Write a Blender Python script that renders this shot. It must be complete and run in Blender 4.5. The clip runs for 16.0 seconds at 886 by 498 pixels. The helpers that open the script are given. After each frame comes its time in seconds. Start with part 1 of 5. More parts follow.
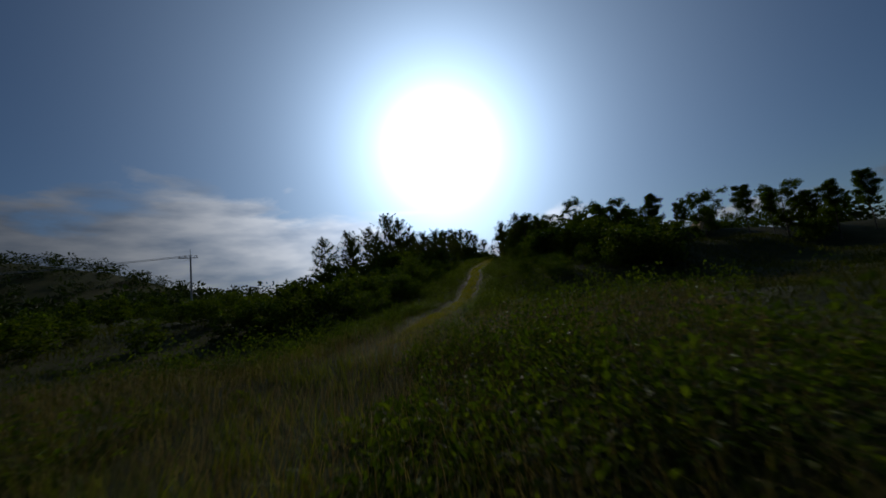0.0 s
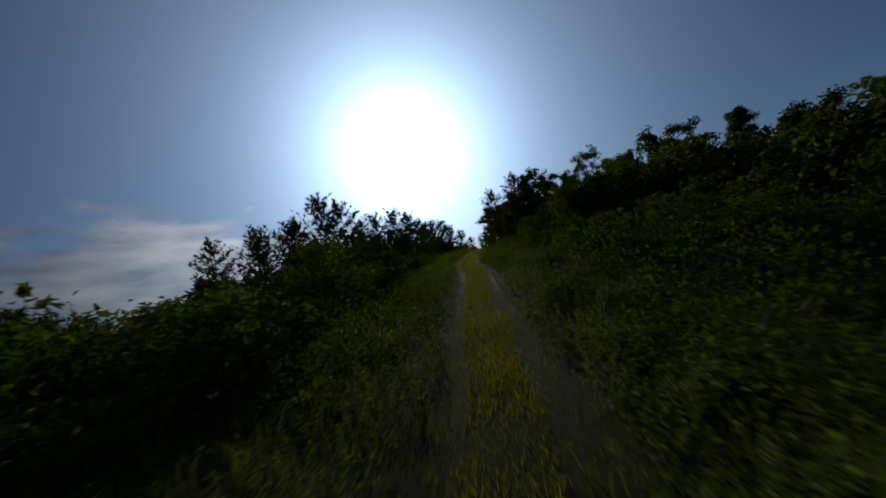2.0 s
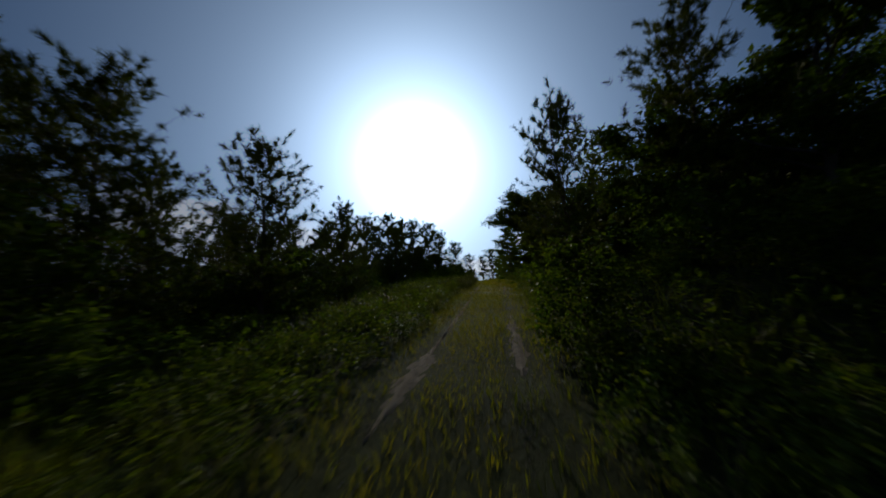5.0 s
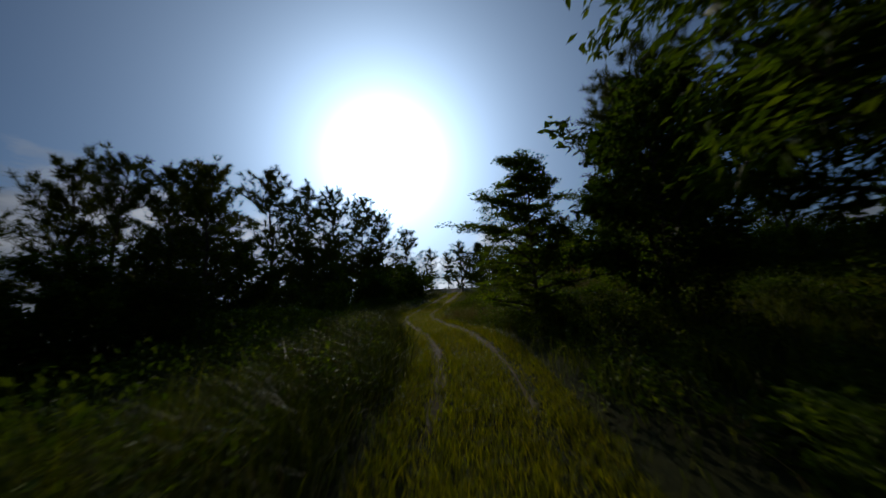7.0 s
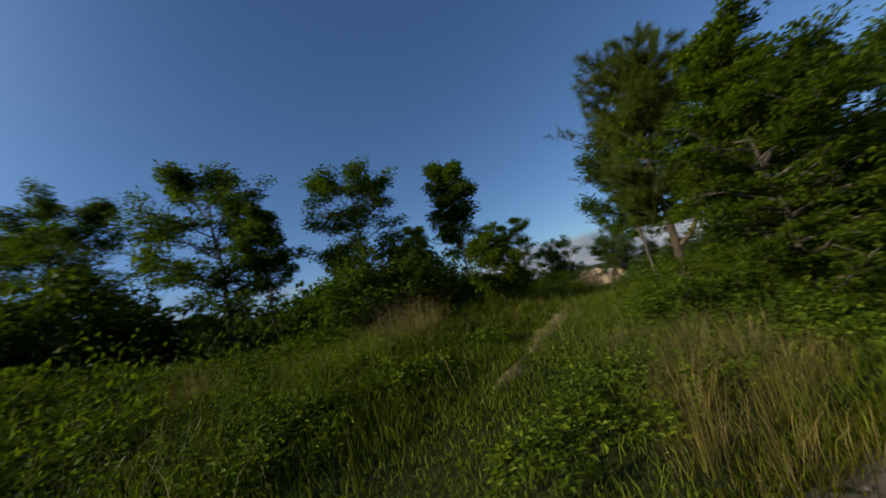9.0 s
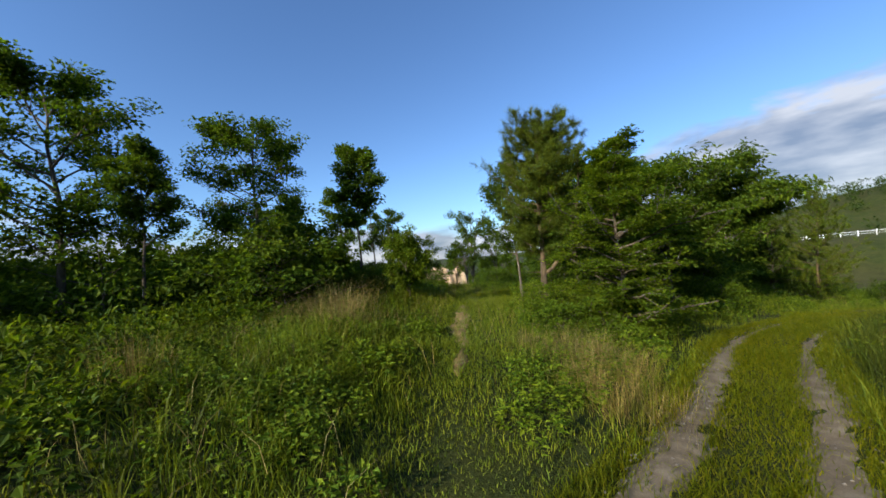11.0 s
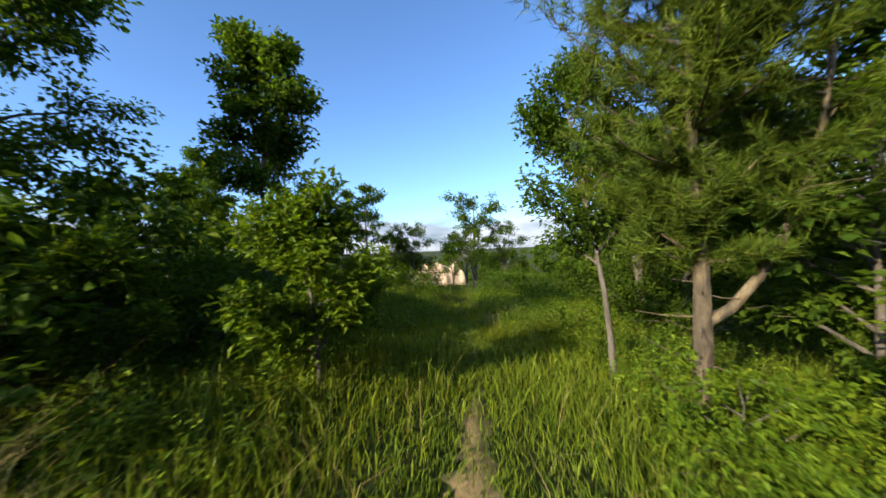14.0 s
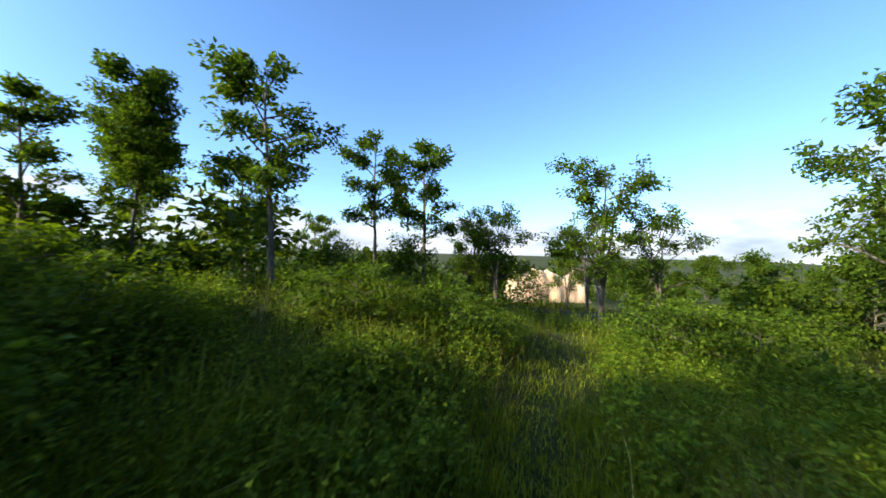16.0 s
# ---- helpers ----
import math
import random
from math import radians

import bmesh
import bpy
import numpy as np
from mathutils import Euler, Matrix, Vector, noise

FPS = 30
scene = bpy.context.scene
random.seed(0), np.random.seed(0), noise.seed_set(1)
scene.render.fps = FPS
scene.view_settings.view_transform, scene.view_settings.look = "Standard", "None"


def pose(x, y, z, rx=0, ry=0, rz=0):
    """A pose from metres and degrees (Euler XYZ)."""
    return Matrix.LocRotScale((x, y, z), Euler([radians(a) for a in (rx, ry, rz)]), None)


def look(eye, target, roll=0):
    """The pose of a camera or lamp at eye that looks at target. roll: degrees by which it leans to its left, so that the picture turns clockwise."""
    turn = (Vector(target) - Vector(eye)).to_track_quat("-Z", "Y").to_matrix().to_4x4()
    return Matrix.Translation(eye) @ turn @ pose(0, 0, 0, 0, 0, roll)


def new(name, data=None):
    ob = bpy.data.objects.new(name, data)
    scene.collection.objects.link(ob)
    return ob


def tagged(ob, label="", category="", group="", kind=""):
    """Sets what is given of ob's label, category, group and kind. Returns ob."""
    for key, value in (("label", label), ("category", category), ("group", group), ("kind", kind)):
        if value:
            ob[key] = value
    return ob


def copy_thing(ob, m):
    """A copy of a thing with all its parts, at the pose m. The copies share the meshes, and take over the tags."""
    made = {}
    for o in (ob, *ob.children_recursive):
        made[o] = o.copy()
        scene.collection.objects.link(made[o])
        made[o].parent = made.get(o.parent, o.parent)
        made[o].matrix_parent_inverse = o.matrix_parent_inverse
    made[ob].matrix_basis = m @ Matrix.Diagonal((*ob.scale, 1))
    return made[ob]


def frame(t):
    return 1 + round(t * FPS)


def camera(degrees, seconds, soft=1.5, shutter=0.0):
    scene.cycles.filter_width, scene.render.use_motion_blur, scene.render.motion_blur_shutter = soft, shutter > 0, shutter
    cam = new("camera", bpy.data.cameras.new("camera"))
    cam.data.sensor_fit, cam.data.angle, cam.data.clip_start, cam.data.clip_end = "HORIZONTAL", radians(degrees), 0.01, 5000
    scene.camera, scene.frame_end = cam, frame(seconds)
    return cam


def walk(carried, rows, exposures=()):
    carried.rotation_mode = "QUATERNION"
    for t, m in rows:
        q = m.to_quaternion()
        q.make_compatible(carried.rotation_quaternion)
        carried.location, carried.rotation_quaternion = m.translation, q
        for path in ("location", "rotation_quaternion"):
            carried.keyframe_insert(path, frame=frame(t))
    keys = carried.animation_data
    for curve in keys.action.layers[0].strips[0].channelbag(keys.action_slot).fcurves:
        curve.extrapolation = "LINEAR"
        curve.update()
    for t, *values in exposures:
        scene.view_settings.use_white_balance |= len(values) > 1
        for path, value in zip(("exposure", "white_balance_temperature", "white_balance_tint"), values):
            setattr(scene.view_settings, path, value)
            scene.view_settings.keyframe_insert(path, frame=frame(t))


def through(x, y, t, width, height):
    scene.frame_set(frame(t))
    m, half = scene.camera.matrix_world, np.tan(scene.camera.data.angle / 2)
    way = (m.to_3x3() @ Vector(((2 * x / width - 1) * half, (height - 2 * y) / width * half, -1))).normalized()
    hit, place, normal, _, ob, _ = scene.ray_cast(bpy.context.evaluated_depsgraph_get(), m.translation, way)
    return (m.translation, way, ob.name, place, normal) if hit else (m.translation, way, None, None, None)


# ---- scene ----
cam = camera(103.0, 16.0, soft=1.6, shutter=0.2)
PATH = [
    (0, (0.614, 0.844, 4.289), (0.68, 2.827, 4.538), -6.8),
    (0.5, (0.11, 6.246, 4.42), (0.246, 8.22, 4.715), -9.5),
    (1, (0.398, 10.874, 4.603), (0.607, 12.86, 4.719), -17.3),
    (1.5, (1.194, 16.354, 4.859), (1.373, 18.342, 4.985), -13.9),
    (2, (1.8, 22.092, 5.153), (2.023, 24.065, 5.389), -13.2),
    (2.5, (2.857, 27.859, 5.609), (2.988, 29.831, 5.919), -4.3),
    (3, (3.827, 33.14, 6.281), (4.034, 35.102, 6.608), -10.0),
    (3.5, (4.654, 38.027, 7.084), (4.849, 39.989, 7.42), -7.7),
    (4, (5.039, 42.491, 7.722), (5.198, 44.456, 8.056), -3.3),
    (4.2, (5.511, 44.195, 7.978), (5.702, 46.159, 8.302), -5.3),
    (6.3, (11.937, 66.881, 10.848), (12.262, 68.831, 11.15), -2.0),
    (6.5, (12.293, 68.917, 11.123), (12.634, 70.866, 11.414), -2.7),
    (7, (13.416, 73.862, 11.683), (13.831, 75.798, 11.97), -4.0),
    (7.5, (14.224, 77.803, 12.06), (14.847, 79.682, 12.343), -3.4),
    (8, (14.309, 81.919, 12.05), (15.574, 83.443, 12.321), -9.1),
    (8.2, (14.304, 83.535, 12.045), (15.89, 84.732, 12.267), -13.2),
    (8.5, (14.38, 86.032, 12.082), (16.306, 86.51, 12.327), -11.6),
    (9, (14.712, 88.855, 12.331), (16.548, 88.115, 12.619), -13.6),
    (9.5, (14.902, 90.787, 12.745), (16.324, 89.388, 12.884), -17.0),
    (9.7, (14.837, 91.16, 12.884), (16.161, 89.665, 12.97), -18.1),
    (11.8, (15.402, 90.927, 12.961), (16.839, 89.537, 13.024), 1.2),
    (12, (15.709, 90.712, 12.887), (17.099, 89.276, 12.954), -2.1),
    (12.5, (16.529, 89.868, 12.715), (17.863, 88.379, 12.769), -5.7),
    (13, (17.549, 88.791, 12.796), (18.882, 87.3, 12.818), -5.7),
    (13.5, (18.429, 87.52, 13.168), (19.79, 86.054, 13.176), -1.6),
    (14, (19.712, 85.793, 13.185), (21.076, 84.33, 13.198), -1.9),
    (14.5, (20.871, 84.16, 13.276), (22.262, 82.727, 13.165), -1.9),
    (15, (21.961, 82.63, 13.159), (23.389, 81.233, 13.061), -1.9),
    (15.5, (23.299, 80.838, 13.096), (25.046, 79.873, 12.971), 3.7),
    (16, (24.897, 79.143, 13.042), (26.668, 78.214, 13.067), 1.9),
]
EXPOSURES = [(0.0, -1.95), (6.8, -1.95), (7.5, -1.68), (8.2, -1.5), (8.6, -0.7), (9.1, 0.05), (9.7, 0.5), (11.8, 1.1), (13.0, 1.26), (14.5, 1.5), (16.0, 1.7)]
walk(cam, [(t, look(eye, target, roll)) for t, eye, target, roll in PATH], EXPOSURES)

# ---- sky, clouds and sun ----
SUN_ELEVATION, SUN_AZIMUTH = radians(22.9), radians(3.4)
sun_way = Vector((math.sin(SUN_AZIMUTH) * math.cos(SUN_ELEVATION), math.cos(SUN_AZIMUTH) * math.cos(SUN_ELEVATION), math.sin(SUN_ELEVATION)))


def link(tree, a, b):
    tree.links.new(a, b)


def build_world():
    world = bpy.data.worlds.new("evening_sky")
    scene.world = world
    world.use_nodes = True
    t = world.node_tree
    t.nodes.clear()
    out = t.nodes.new("ShaderNodeOutputWorld")
    bg = t.nodes.new("ShaderNodeBackground")
    sky = t.nodes.new("ShaderNodeTexSky")
    sky.sky_type, sky.sun_disc = "NISHITA", False
    sky.sun_elevation, sky.sun_rotation = SUN_ELEVATION, SUN_AZIMUTH
    sky.altitude, sky.air_density, sky.dust_density, sky.ozone_density = 200, 1.0, 0.6, 1.6
    co = t.nodes.new("ShaderNodeTexCoord")
    norm = t.nodes.new("ShaderNodeVectorMath")
    norm.operation = "NORMALIZE"
    link(t, co.outputs["Generated"], norm.inputs[0])
    # hazy aureole round the sun
    dot = t.nodes.new("ShaderNodeVectorMath")
    dot.operation = "DOT_PRODUCT"
    dot.inputs[1].default_value = sun_way
    link(t, norm.outputs[0], dot.inputs[0])
    def math_node(op, a, b=None, clamp=False):
        n = t.nodes.new("ShaderNodeMath")
        n.operation, n.use_clamp = op, clamp
        for k, v in enumerate((a, b)):
            if v is None:
                continue
            if isinstance(v, (int, float)):
                n.inputs[k].default_value = v
            else:
                link(t, v, n.inputs[k])
        return n.outputs[0]
    pos = math_node("MAXIMUM", dot.outputs["Value"], 0.0)
    wide = math_node("MULTIPLY", math_node("POWER", pos, 7.0), AUREOLE_WIDE)
    middle = math_node("MULTIPLY", math_node("POWER", pos, 34.0), AUREOLE_MIDDLE)
    near = math_node("MULTIPLY", math_node("POWER", pos, 260.0), AUREOLE_NEAR)
    glow = math_node("ADD", math_node("ADD", wide, middle), near)
    glow_rgb = t.nodes.new("ShaderNodeMix")
    glow_rgb.data_type = "RGBA"
    glow_rgb.inputs["Factor"].default_value = 1.0
    glow_rgb.blend_type = "MULTIPLY"
    glow_rgb.inputs["A"].default_value = (0.67, 0.93, 1.28, 1)
    comb = t.nodes.new("ShaderNodeCombineColor")
    for k in range(3):
        link(t, glow, comb.inputs[k])
    link(t, comb.outputs[0], glow_rgb.inputs["B"])
    add = t.nodes.new("ShaderNodeMix")
    add.data_type, add.blend_type = "RGBA", "ADD"
    add.inputs["Factor"].default_value = 1.0
    tint = t.nodes.new("ShaderNodeMix")
    tint.data_type, tint.blend_type = "RGBA", "MULTIPLY"
    tint.inputs["Factor"].default_value = 1.0
    tint.inputs["B"].default_value = SKY_TINT
    link(t, sky.outputs[0], tint.inputs["A"])
    link(t, tint.outputs["Result"], add.inputs["A"])
    link(t, glow_rgb.outputs["Result"], add.inputs["B"])
    # low cumulus and streaks of cloud near the horizon
    sep = t.nodes.new("ShaderNodeSeparateXYZ")
    link(t, norm.outputs[0], sep.inputs[0])
    stretch = t.nodes.new("ShaderNodeMapping")
    stretch.inputs["Scale"].default_value = (2.6, 2.6, 9.0)
    stretch.inputs["Location"].default_value = (0.7, 2.3, 0.2)
    link(t, norm.outputs[0], stretch.inputs[0])
    cloud = t.nodes.new("ShaderNodeTexNoise")
    cloud.inputs["Scale"].default_value, cloud.inputs["Detail"].default_value = 1.15, 9.0
    cloud.inputs["Roughness"].default_value, cloud.inputs["Distortion"].default_value = 0.56, 0.35
    link(t, stretch.outputs[0], cloud.inputs["Vector"])
    height = math_node("ADD", math_node("MULTIPLY", sep.outputs[2], -2.1), 0.45)
    away = math_node("MULTIPLY", math_node("ABSOLUTE", sep.outputs[0], None), 0.12)
    west = math_node("MULTIPLY", math_node("MINIMUM", sep.outputs[0], 0.0), -0.16)
    amount = math_node("ADD", math_node("ADD", math_node("SUBTRACT", cloud.outputs["Fac"], 0.62), height), math_node("SUBTRACT", west, away))
    bank = t.nodes.new("ShaderNodeVectorMath")
    bank.operation = "DOT_PRODUCT"
    bank.inputs[1].default_value = (-0.58, 0.81, 0.1)
    link(t, norm.outputs[0], bank.inputs[0])
    amount = math_node("ADD", amount, math_node("MULTIPLY", math_node("POWER", math_node("MAXIMUM", bank.outputs["Value"], 0.0), 4.0), 0.33))
    south = t.nodes.new("ShaderNodeVectorMath")
    south.operation = "DOT_PRODUCT"
    south.inputs[1].default_value = (-0.08, -0.96, 0.26)
    link(t, norm.outputs[0], south.inputs[0])
    amount = math_node("ADD", amount, math_node("MULTIPLY", math_node("POWER", math_node("MAXIMUM", south.outputs["Value"], 0.0), 14.0), 0.27))
    mask = math_node("MULTIPLY", amount, 7.0, True)
    shade = t.nodes.new("ShaderNodeTexNoise")
    shade.inputs["Scale"].default_value, shade.inputs["Detail"].default_value = 2.3, 6.0
    link(t, stretch.outputs[0], shade.inputs["Vector"])
    ramp = t.nodes.new("ShaderNodeMix")
    ramp.data_type = "RGBA"
    ramp.inputs["A"].default_value = (1.5, 1.8, 2.4, 1)
    ramp.inputs["B"].default_value = (4.3, 4.4, 4.7, 1)
    link(t, math_node("MULTIPLY", math_node("SUBTRACT", shade.outputs["Fac"], 0.36), 3.3, True), ramp.inputs["Factor"])
    mix = t.nodes.new("ShaderNodeMix")
    mix.data_type = "RGBA"
    link(t, math_node("MULTIPLY", mask, 0.88), mix.inputs["Factor"])
    link(t, add.outputs["Result"], mix.inputs["A"])
    cl = t.nodes.new("ShaderNodeMix")
    cl.data_type, cl.blend_type = "RGBA", "ADD"
    cl.inputs["Factor"].default_value = 0.5
    lit = t.nodes.new("ShaderNodeVectorMath")
    lit.operation = "SCALE"
    link(t, ramp.outputs["Result"], lit.inputs[0])
    link(t, math_node("ADD", math_node("MULTIPLY", wide, 0.5), 1.0), lit.inputs["Scale"])
    link(t, lit.outputs[0], cl.inputs["A"])
    link(t, glow_rgb.outputs["Result"], cl.inputs["B"])
    link(t, cl.outputs["Result"], mix.inputs["B"])
    link(t, mix.outputs["Result"], bg.inputs["Color"])
    bg.inputs["Strength"].default_value = SKY_STRENGTH
    link(t, bg.outputs[0], out.inputs["Surface"])


SKY_STRENGTH, SKY_TINT = 0.09, (0.69, 0.93, 1.24, 1)
AUREOLE_WIDE, AUREOLE_MIDDLE, AUREOLE_NEAR = 19.0, 46.0, 250.0
build_world()
lamp = bpy.data.lights.new("sun", "SUN")
lamp.energy, lamp.angle, lamp.color = 4.6, radians(0.55), (1.0, 0.88, 0.63)
sun = new("sun", lamp)
sun.matrix_world = look(sun_way * 100, (0, 0, 0))


# ---- materials ----
LEAF = 0.72


def material(name):
    m = bpy.data.materials.new(name)
    m.use_nodes = True
    t = m.node_tree
    t.nodes.clear()
    out = t.nodes.new("ShaderNodeOutputMaterial")
    return m, t, out


def noise_node(t, scale, detail=4.0, rough=0.55, vector=None):
    n = t.nodes.new("ShaderNodeTexNoise")
    n.inputs["Scale"].default_value, n.inputs["Detail"].default_value, n.inputs["Roughness"].default_value = scale, detail, rough
    if vector:
        link(t, vector, n.inputs["Vector"])
    return n.outputs["Fac"]


def ramp_node(t, fac, stops):
    r = t.nodes.new("ShaderNodeValToRGB")
    e = r.color_ramp.elements
    while len(e) < len(stops):
        e.new(0.5)
    for k, (p, c) in enumerate(stops):
        e[k].position, e[k].color = p, (*c, 1)
    link(t, fac, r.inputs[0])
    return r.outputs[0]


def mix_rgb(t, fac, a, b, mode="MIX"):
    m = t.nodes.new("ShaderNodeMix")
    m.data_type, m.blend_type = "RGBA", mode
    for key, v in (("Factor", fac), ("A", a), ("B", b)):
        if isinstance(v, (int, float)):
            m.inputs[key].default_value = v
        elif isinstance(v, tuple):
            m.inputs[key].default_value = (*v, 1)
        else:
            link(t, v, m.inputs[key])
    return m.outputs["Result"]


def leaf_material(name, dark, mid, light, through, gloss=0.62, share=0.45, patch=0.35, spec=0.07):
    """Leaves: each leaf its own shade, a slow change over the place, light passing through."""
    dark, mid, light = ((LEAF * c[0], LEAF * c[1], 0.5 * LEAF * c[2]) for c in (dark, mid, light))
    m, t, out = material(name)
    geo = t.nodes.new("ShaderNodeNewGeometry")
    col = ramp_node(t, geo.outputs["Random Per Island"], [(0.0, dark), (0.5, mid), (1.0, light)])
    slow = noise_node(t, patch, 3.0, 0.6, geo.outputs["Position"])
    col = mix_rgb(t, ramp_node(t, slow, [(0.35, (0, 0, 0)), (0.7, (1, 1, 1))]), col, mix_rgb(t, 1.0, col, (1.25, 1.12, 0.7), "MULTIPLY"))
    p = t.nodes.new("ShaderNodeBsdfPrincipled")
    p.inputs["Roughness"].default_value = gloss
    p.inputs["Specular IOR Level"].default_value = spec
    link(t, col, p.inputs["Base Color"])
    tr = t.nodes.new("ShaderNodeBsdfTranslucent")
    link(t, mix_rgb(t, 1.0, col, through, "MULTIPLY"), tr.inputs["Color"])
    mx = t.nodes.new("ShaderNodeMixShader")
    mx.inputs[0].default_value = share
    link(t, p.outputs[0], mx.inputs[1])
    link(t, tr.outputs[0], mx.inputs[2])
    link(t, mx.outputs[0], out.inputs["Surface"])
    return m


def solid_material(name, stops, scale, rough=0.9, bump=0.4, bump_scale=30.0, stretch=(1, 1, 1), spec=0.25):
    m, t, out = material(name)
    co = t.nodes.new("ShaderNodeTexCoord")
    mp = t.nodes.new("ShaderNodeMapping")
    mp.inputs["Scale"].default_value = stretch
    link(t, co.outputs["Object"], mp.inputs[0])
    big = noise_node(t, scale, 6.0, 0.6, mp.outputs[0])
    small = noise_node(t, bump_scale, 5.0, 0.65, mp.outputs[0])
    col = ramp_node(t, big, stops)
    col = mix_rgb(t, 0.55, col, ramp_node(t, small, [(0.3, (0.55, 0.55, 0.55)), (0.7, (1.25, 1.25, 1.25))]), "MULTIPLY")
    p = t.nodes.new("ShaderNodeBsdfPrincipled")
    p.inputs["Roughness"].default_value, p.inputs["Specular IOR Level"].default_value = rough, spec
    link(t, col, p.inputs["Base Color"])
    bp = t.nodes.new("ShaderNodeBump")
    bp.inputs["Strength"].default_value, bp.inputs["Distance"].default_value = bump, 0.03
    link(t, small, bp.inputs["Height"])
    link(t, bp.outputs[0], p.inputs["Normal"])
    link(t, p.outputs[0], out.inputs["Surface"])
    return m


def ground_material():
    m, t, out = material("meadow_soil")
    geo = t.nodes.new("ShaderNodeNewGeometry")
    pos = geo.outputs["Position"]
    slow = noise_node(t, 0.035, 5.0, 0.6, pos)
    mid = noise_node(t, 0.55, 6.0, 0.62, pos)
    fine = noise_node(t, 14.0, 6.0, 0.7, pos)
    green = ramp_node(t, mid, [(0.28, (0.012, 0.018, 0.003)), (0.5, (0.024, 0.034, 0.005)), (0.72, (0.045, 0.048, 0.008))])
    straw = ramp_node(t, fine, [(0.3, (0.03, 0.022, 0.009)), (0.7, (0.075, 0.056, 0.022))])
    col = mix_rgb(t, ramp_node(t, slow, [(0.42, (0.05, 0.05, 0.05)), (0.66, (0.5, 0.5, 0.5))]), green, straw)
    col = mix_rgb(t, 0.6, col, ramp_node(t, fine, [(0.3, (0.5, 0.5, 0.5)), (0.7, (1.3, 1.3, 1.3))]), "MULTIPLY")
    p = t.nodes.new("ShaderNodeBsdfPrincipled")
    p.inputs["Roughness"].default_value, p.inputs["Specular IOR Level"].default_value = 0.95, 0.1
    link(t, col, p.inputs["Base Color"])
    bp = t.nodes.new("ShaderNodeBump")
    bp.inputs["Strength"].default_value, bp.inputs["Distance"].default_value = 0.8, 0.08
    link(t, fine, bp.inputs["Height"])
    link(t, bp.outputs[0], p.inputs["Normal"])
    link(t, p.outputs[0], out.inputs["Surface"])
    return m


M_GROUND = ground_material()
M_GRAVEL = solid_material("gravelly_dirt", [(0.3, (0.075, 0.056, 0.035)), (0.5, (0.125, 0.094, 0.06)), (0.72, (0.195, 0.152, 0.102))], 4.0, 0.97, 0.5, 55.0)
M_EARTH = solid_material("ochre_earth", [(0.3, (0.24, 0.15, 0.08)), (0.55, (0.38, 0.26, 0.15)), (0.75, (0.5, 0.37, 0.23))], 0.8, 0.97, 0.9, 9.0)
M_TRAIL = solid_material("trodden_soil", [(0.3, (0.12, 0.075, 0.03)), (0.55, (0.22, 0.142, 0.058)), (0.75, (0.32, 0.22, 0.095))], 2.2, 0.97, 0.5, 30.0)
M_PEBBLE = solid_material("grey_pebble", [(0.3, (0.1, 0.085, 0.068)), (0.7, (0.24, 0.205, 0.17))], 20.0, 0.85, 0.3, 60.0)
M_BARK_OAK = solid_material("grey_brown_bark", [(0.3, (0.04, 0.032, 0.023)), (0.7, (0.13, 0.103, 0.075))], 6.0, 0.95, 0.9, 26.0, (1, 1, 0.25))
M_BARK_PINE = solid_material("reddish_pine_bark", [(0.3, (0.04, 0.03, 0.019)), (0.55, (0.095, 0.066, 0.036)), (0.75, (0.18, 0.13, 0.07))], 5.0, 0.95, 1.0, 20.0, (1, 1, 0.35))
M_LEAF_OAK = leaf_material("oak_leaf", (0.032, 0.062, 0.013), (0.058, 0.105, 0.019), (0.104, 0.160, 0.028), (1.5, 1.5, 0.6))
M_LEAF_CHESTNUT = leaf_material("chestnut_leaf", (0.035, 0.065, 0.013), (0.064, 0.110, 0.019), (0.116, 0.170, 0.028), (1.6, 1.6, 0.55), 0.5)
M_LEAF_BRIGHT = leaf_material("sapling_leaf", (0.045, 0.08, 0.013), (0.08, 0.135, 0.019), (0.135, 0.19, 0.03), (1.5, 1.5, 0.45), 0.5, 0.42)
M_LEAF_LAYER = leaf_material("layered_leaf", (0.041, 0.075, 0.013), (0.08, 0.13, 0.019), (0.14, 0.185, 0.028), (1.9, 1.9, 0.5), 0.5, 0.58)
M_LEAF_SHRUB = leaf_material("shrub_leaf", (0.026, 0.050, 0.011), (0.052, 0.092, 0.017), (0.104, 0.145, 0.025), (1.5, 1.5, 0.5))
M_NEEDLE = leaf_material("pine_needle", (0.03, 0.05, 0.011), (0.07, 0.105, 0.018), (0.13, 0.158, 0.03), (1.3, 1.2, 0.5), 0.5, 0.28)
M_GRASS = leaf_material("meadow_grass", (0.042, 0.072, 0.011), (0.105, 0.152, 0.021), (0.195, 0.23, 0.042), (1.55, 1.45, 0.4), 0.55, 0.32, spec=0.1)
M_ROUGH = leaf_material("rough_grass", (0.022, 0.036, 0.009), (0.048, 0.068, 0.015), (0.09, 0.105, 0.028), (1.5, 1.4, 0.45), 0.55, 0.3)
M_LAWN = leaf_material("trodden_grass", (0.06, 0.09, 0.01), (0.125, 0.155, 0.016), (0.21, 0.215, 0.03), (2.0, 1.75, 0.25), 0.5, 0.6)
M_STRAW = leaf_material("dry_straw", (0.105, 0.082, 0.068), (0.21, 0.165, 0.13), (0.4, 0.325, 0.27), (1.1, 1.05, 0.9), 0.6, 0.3)
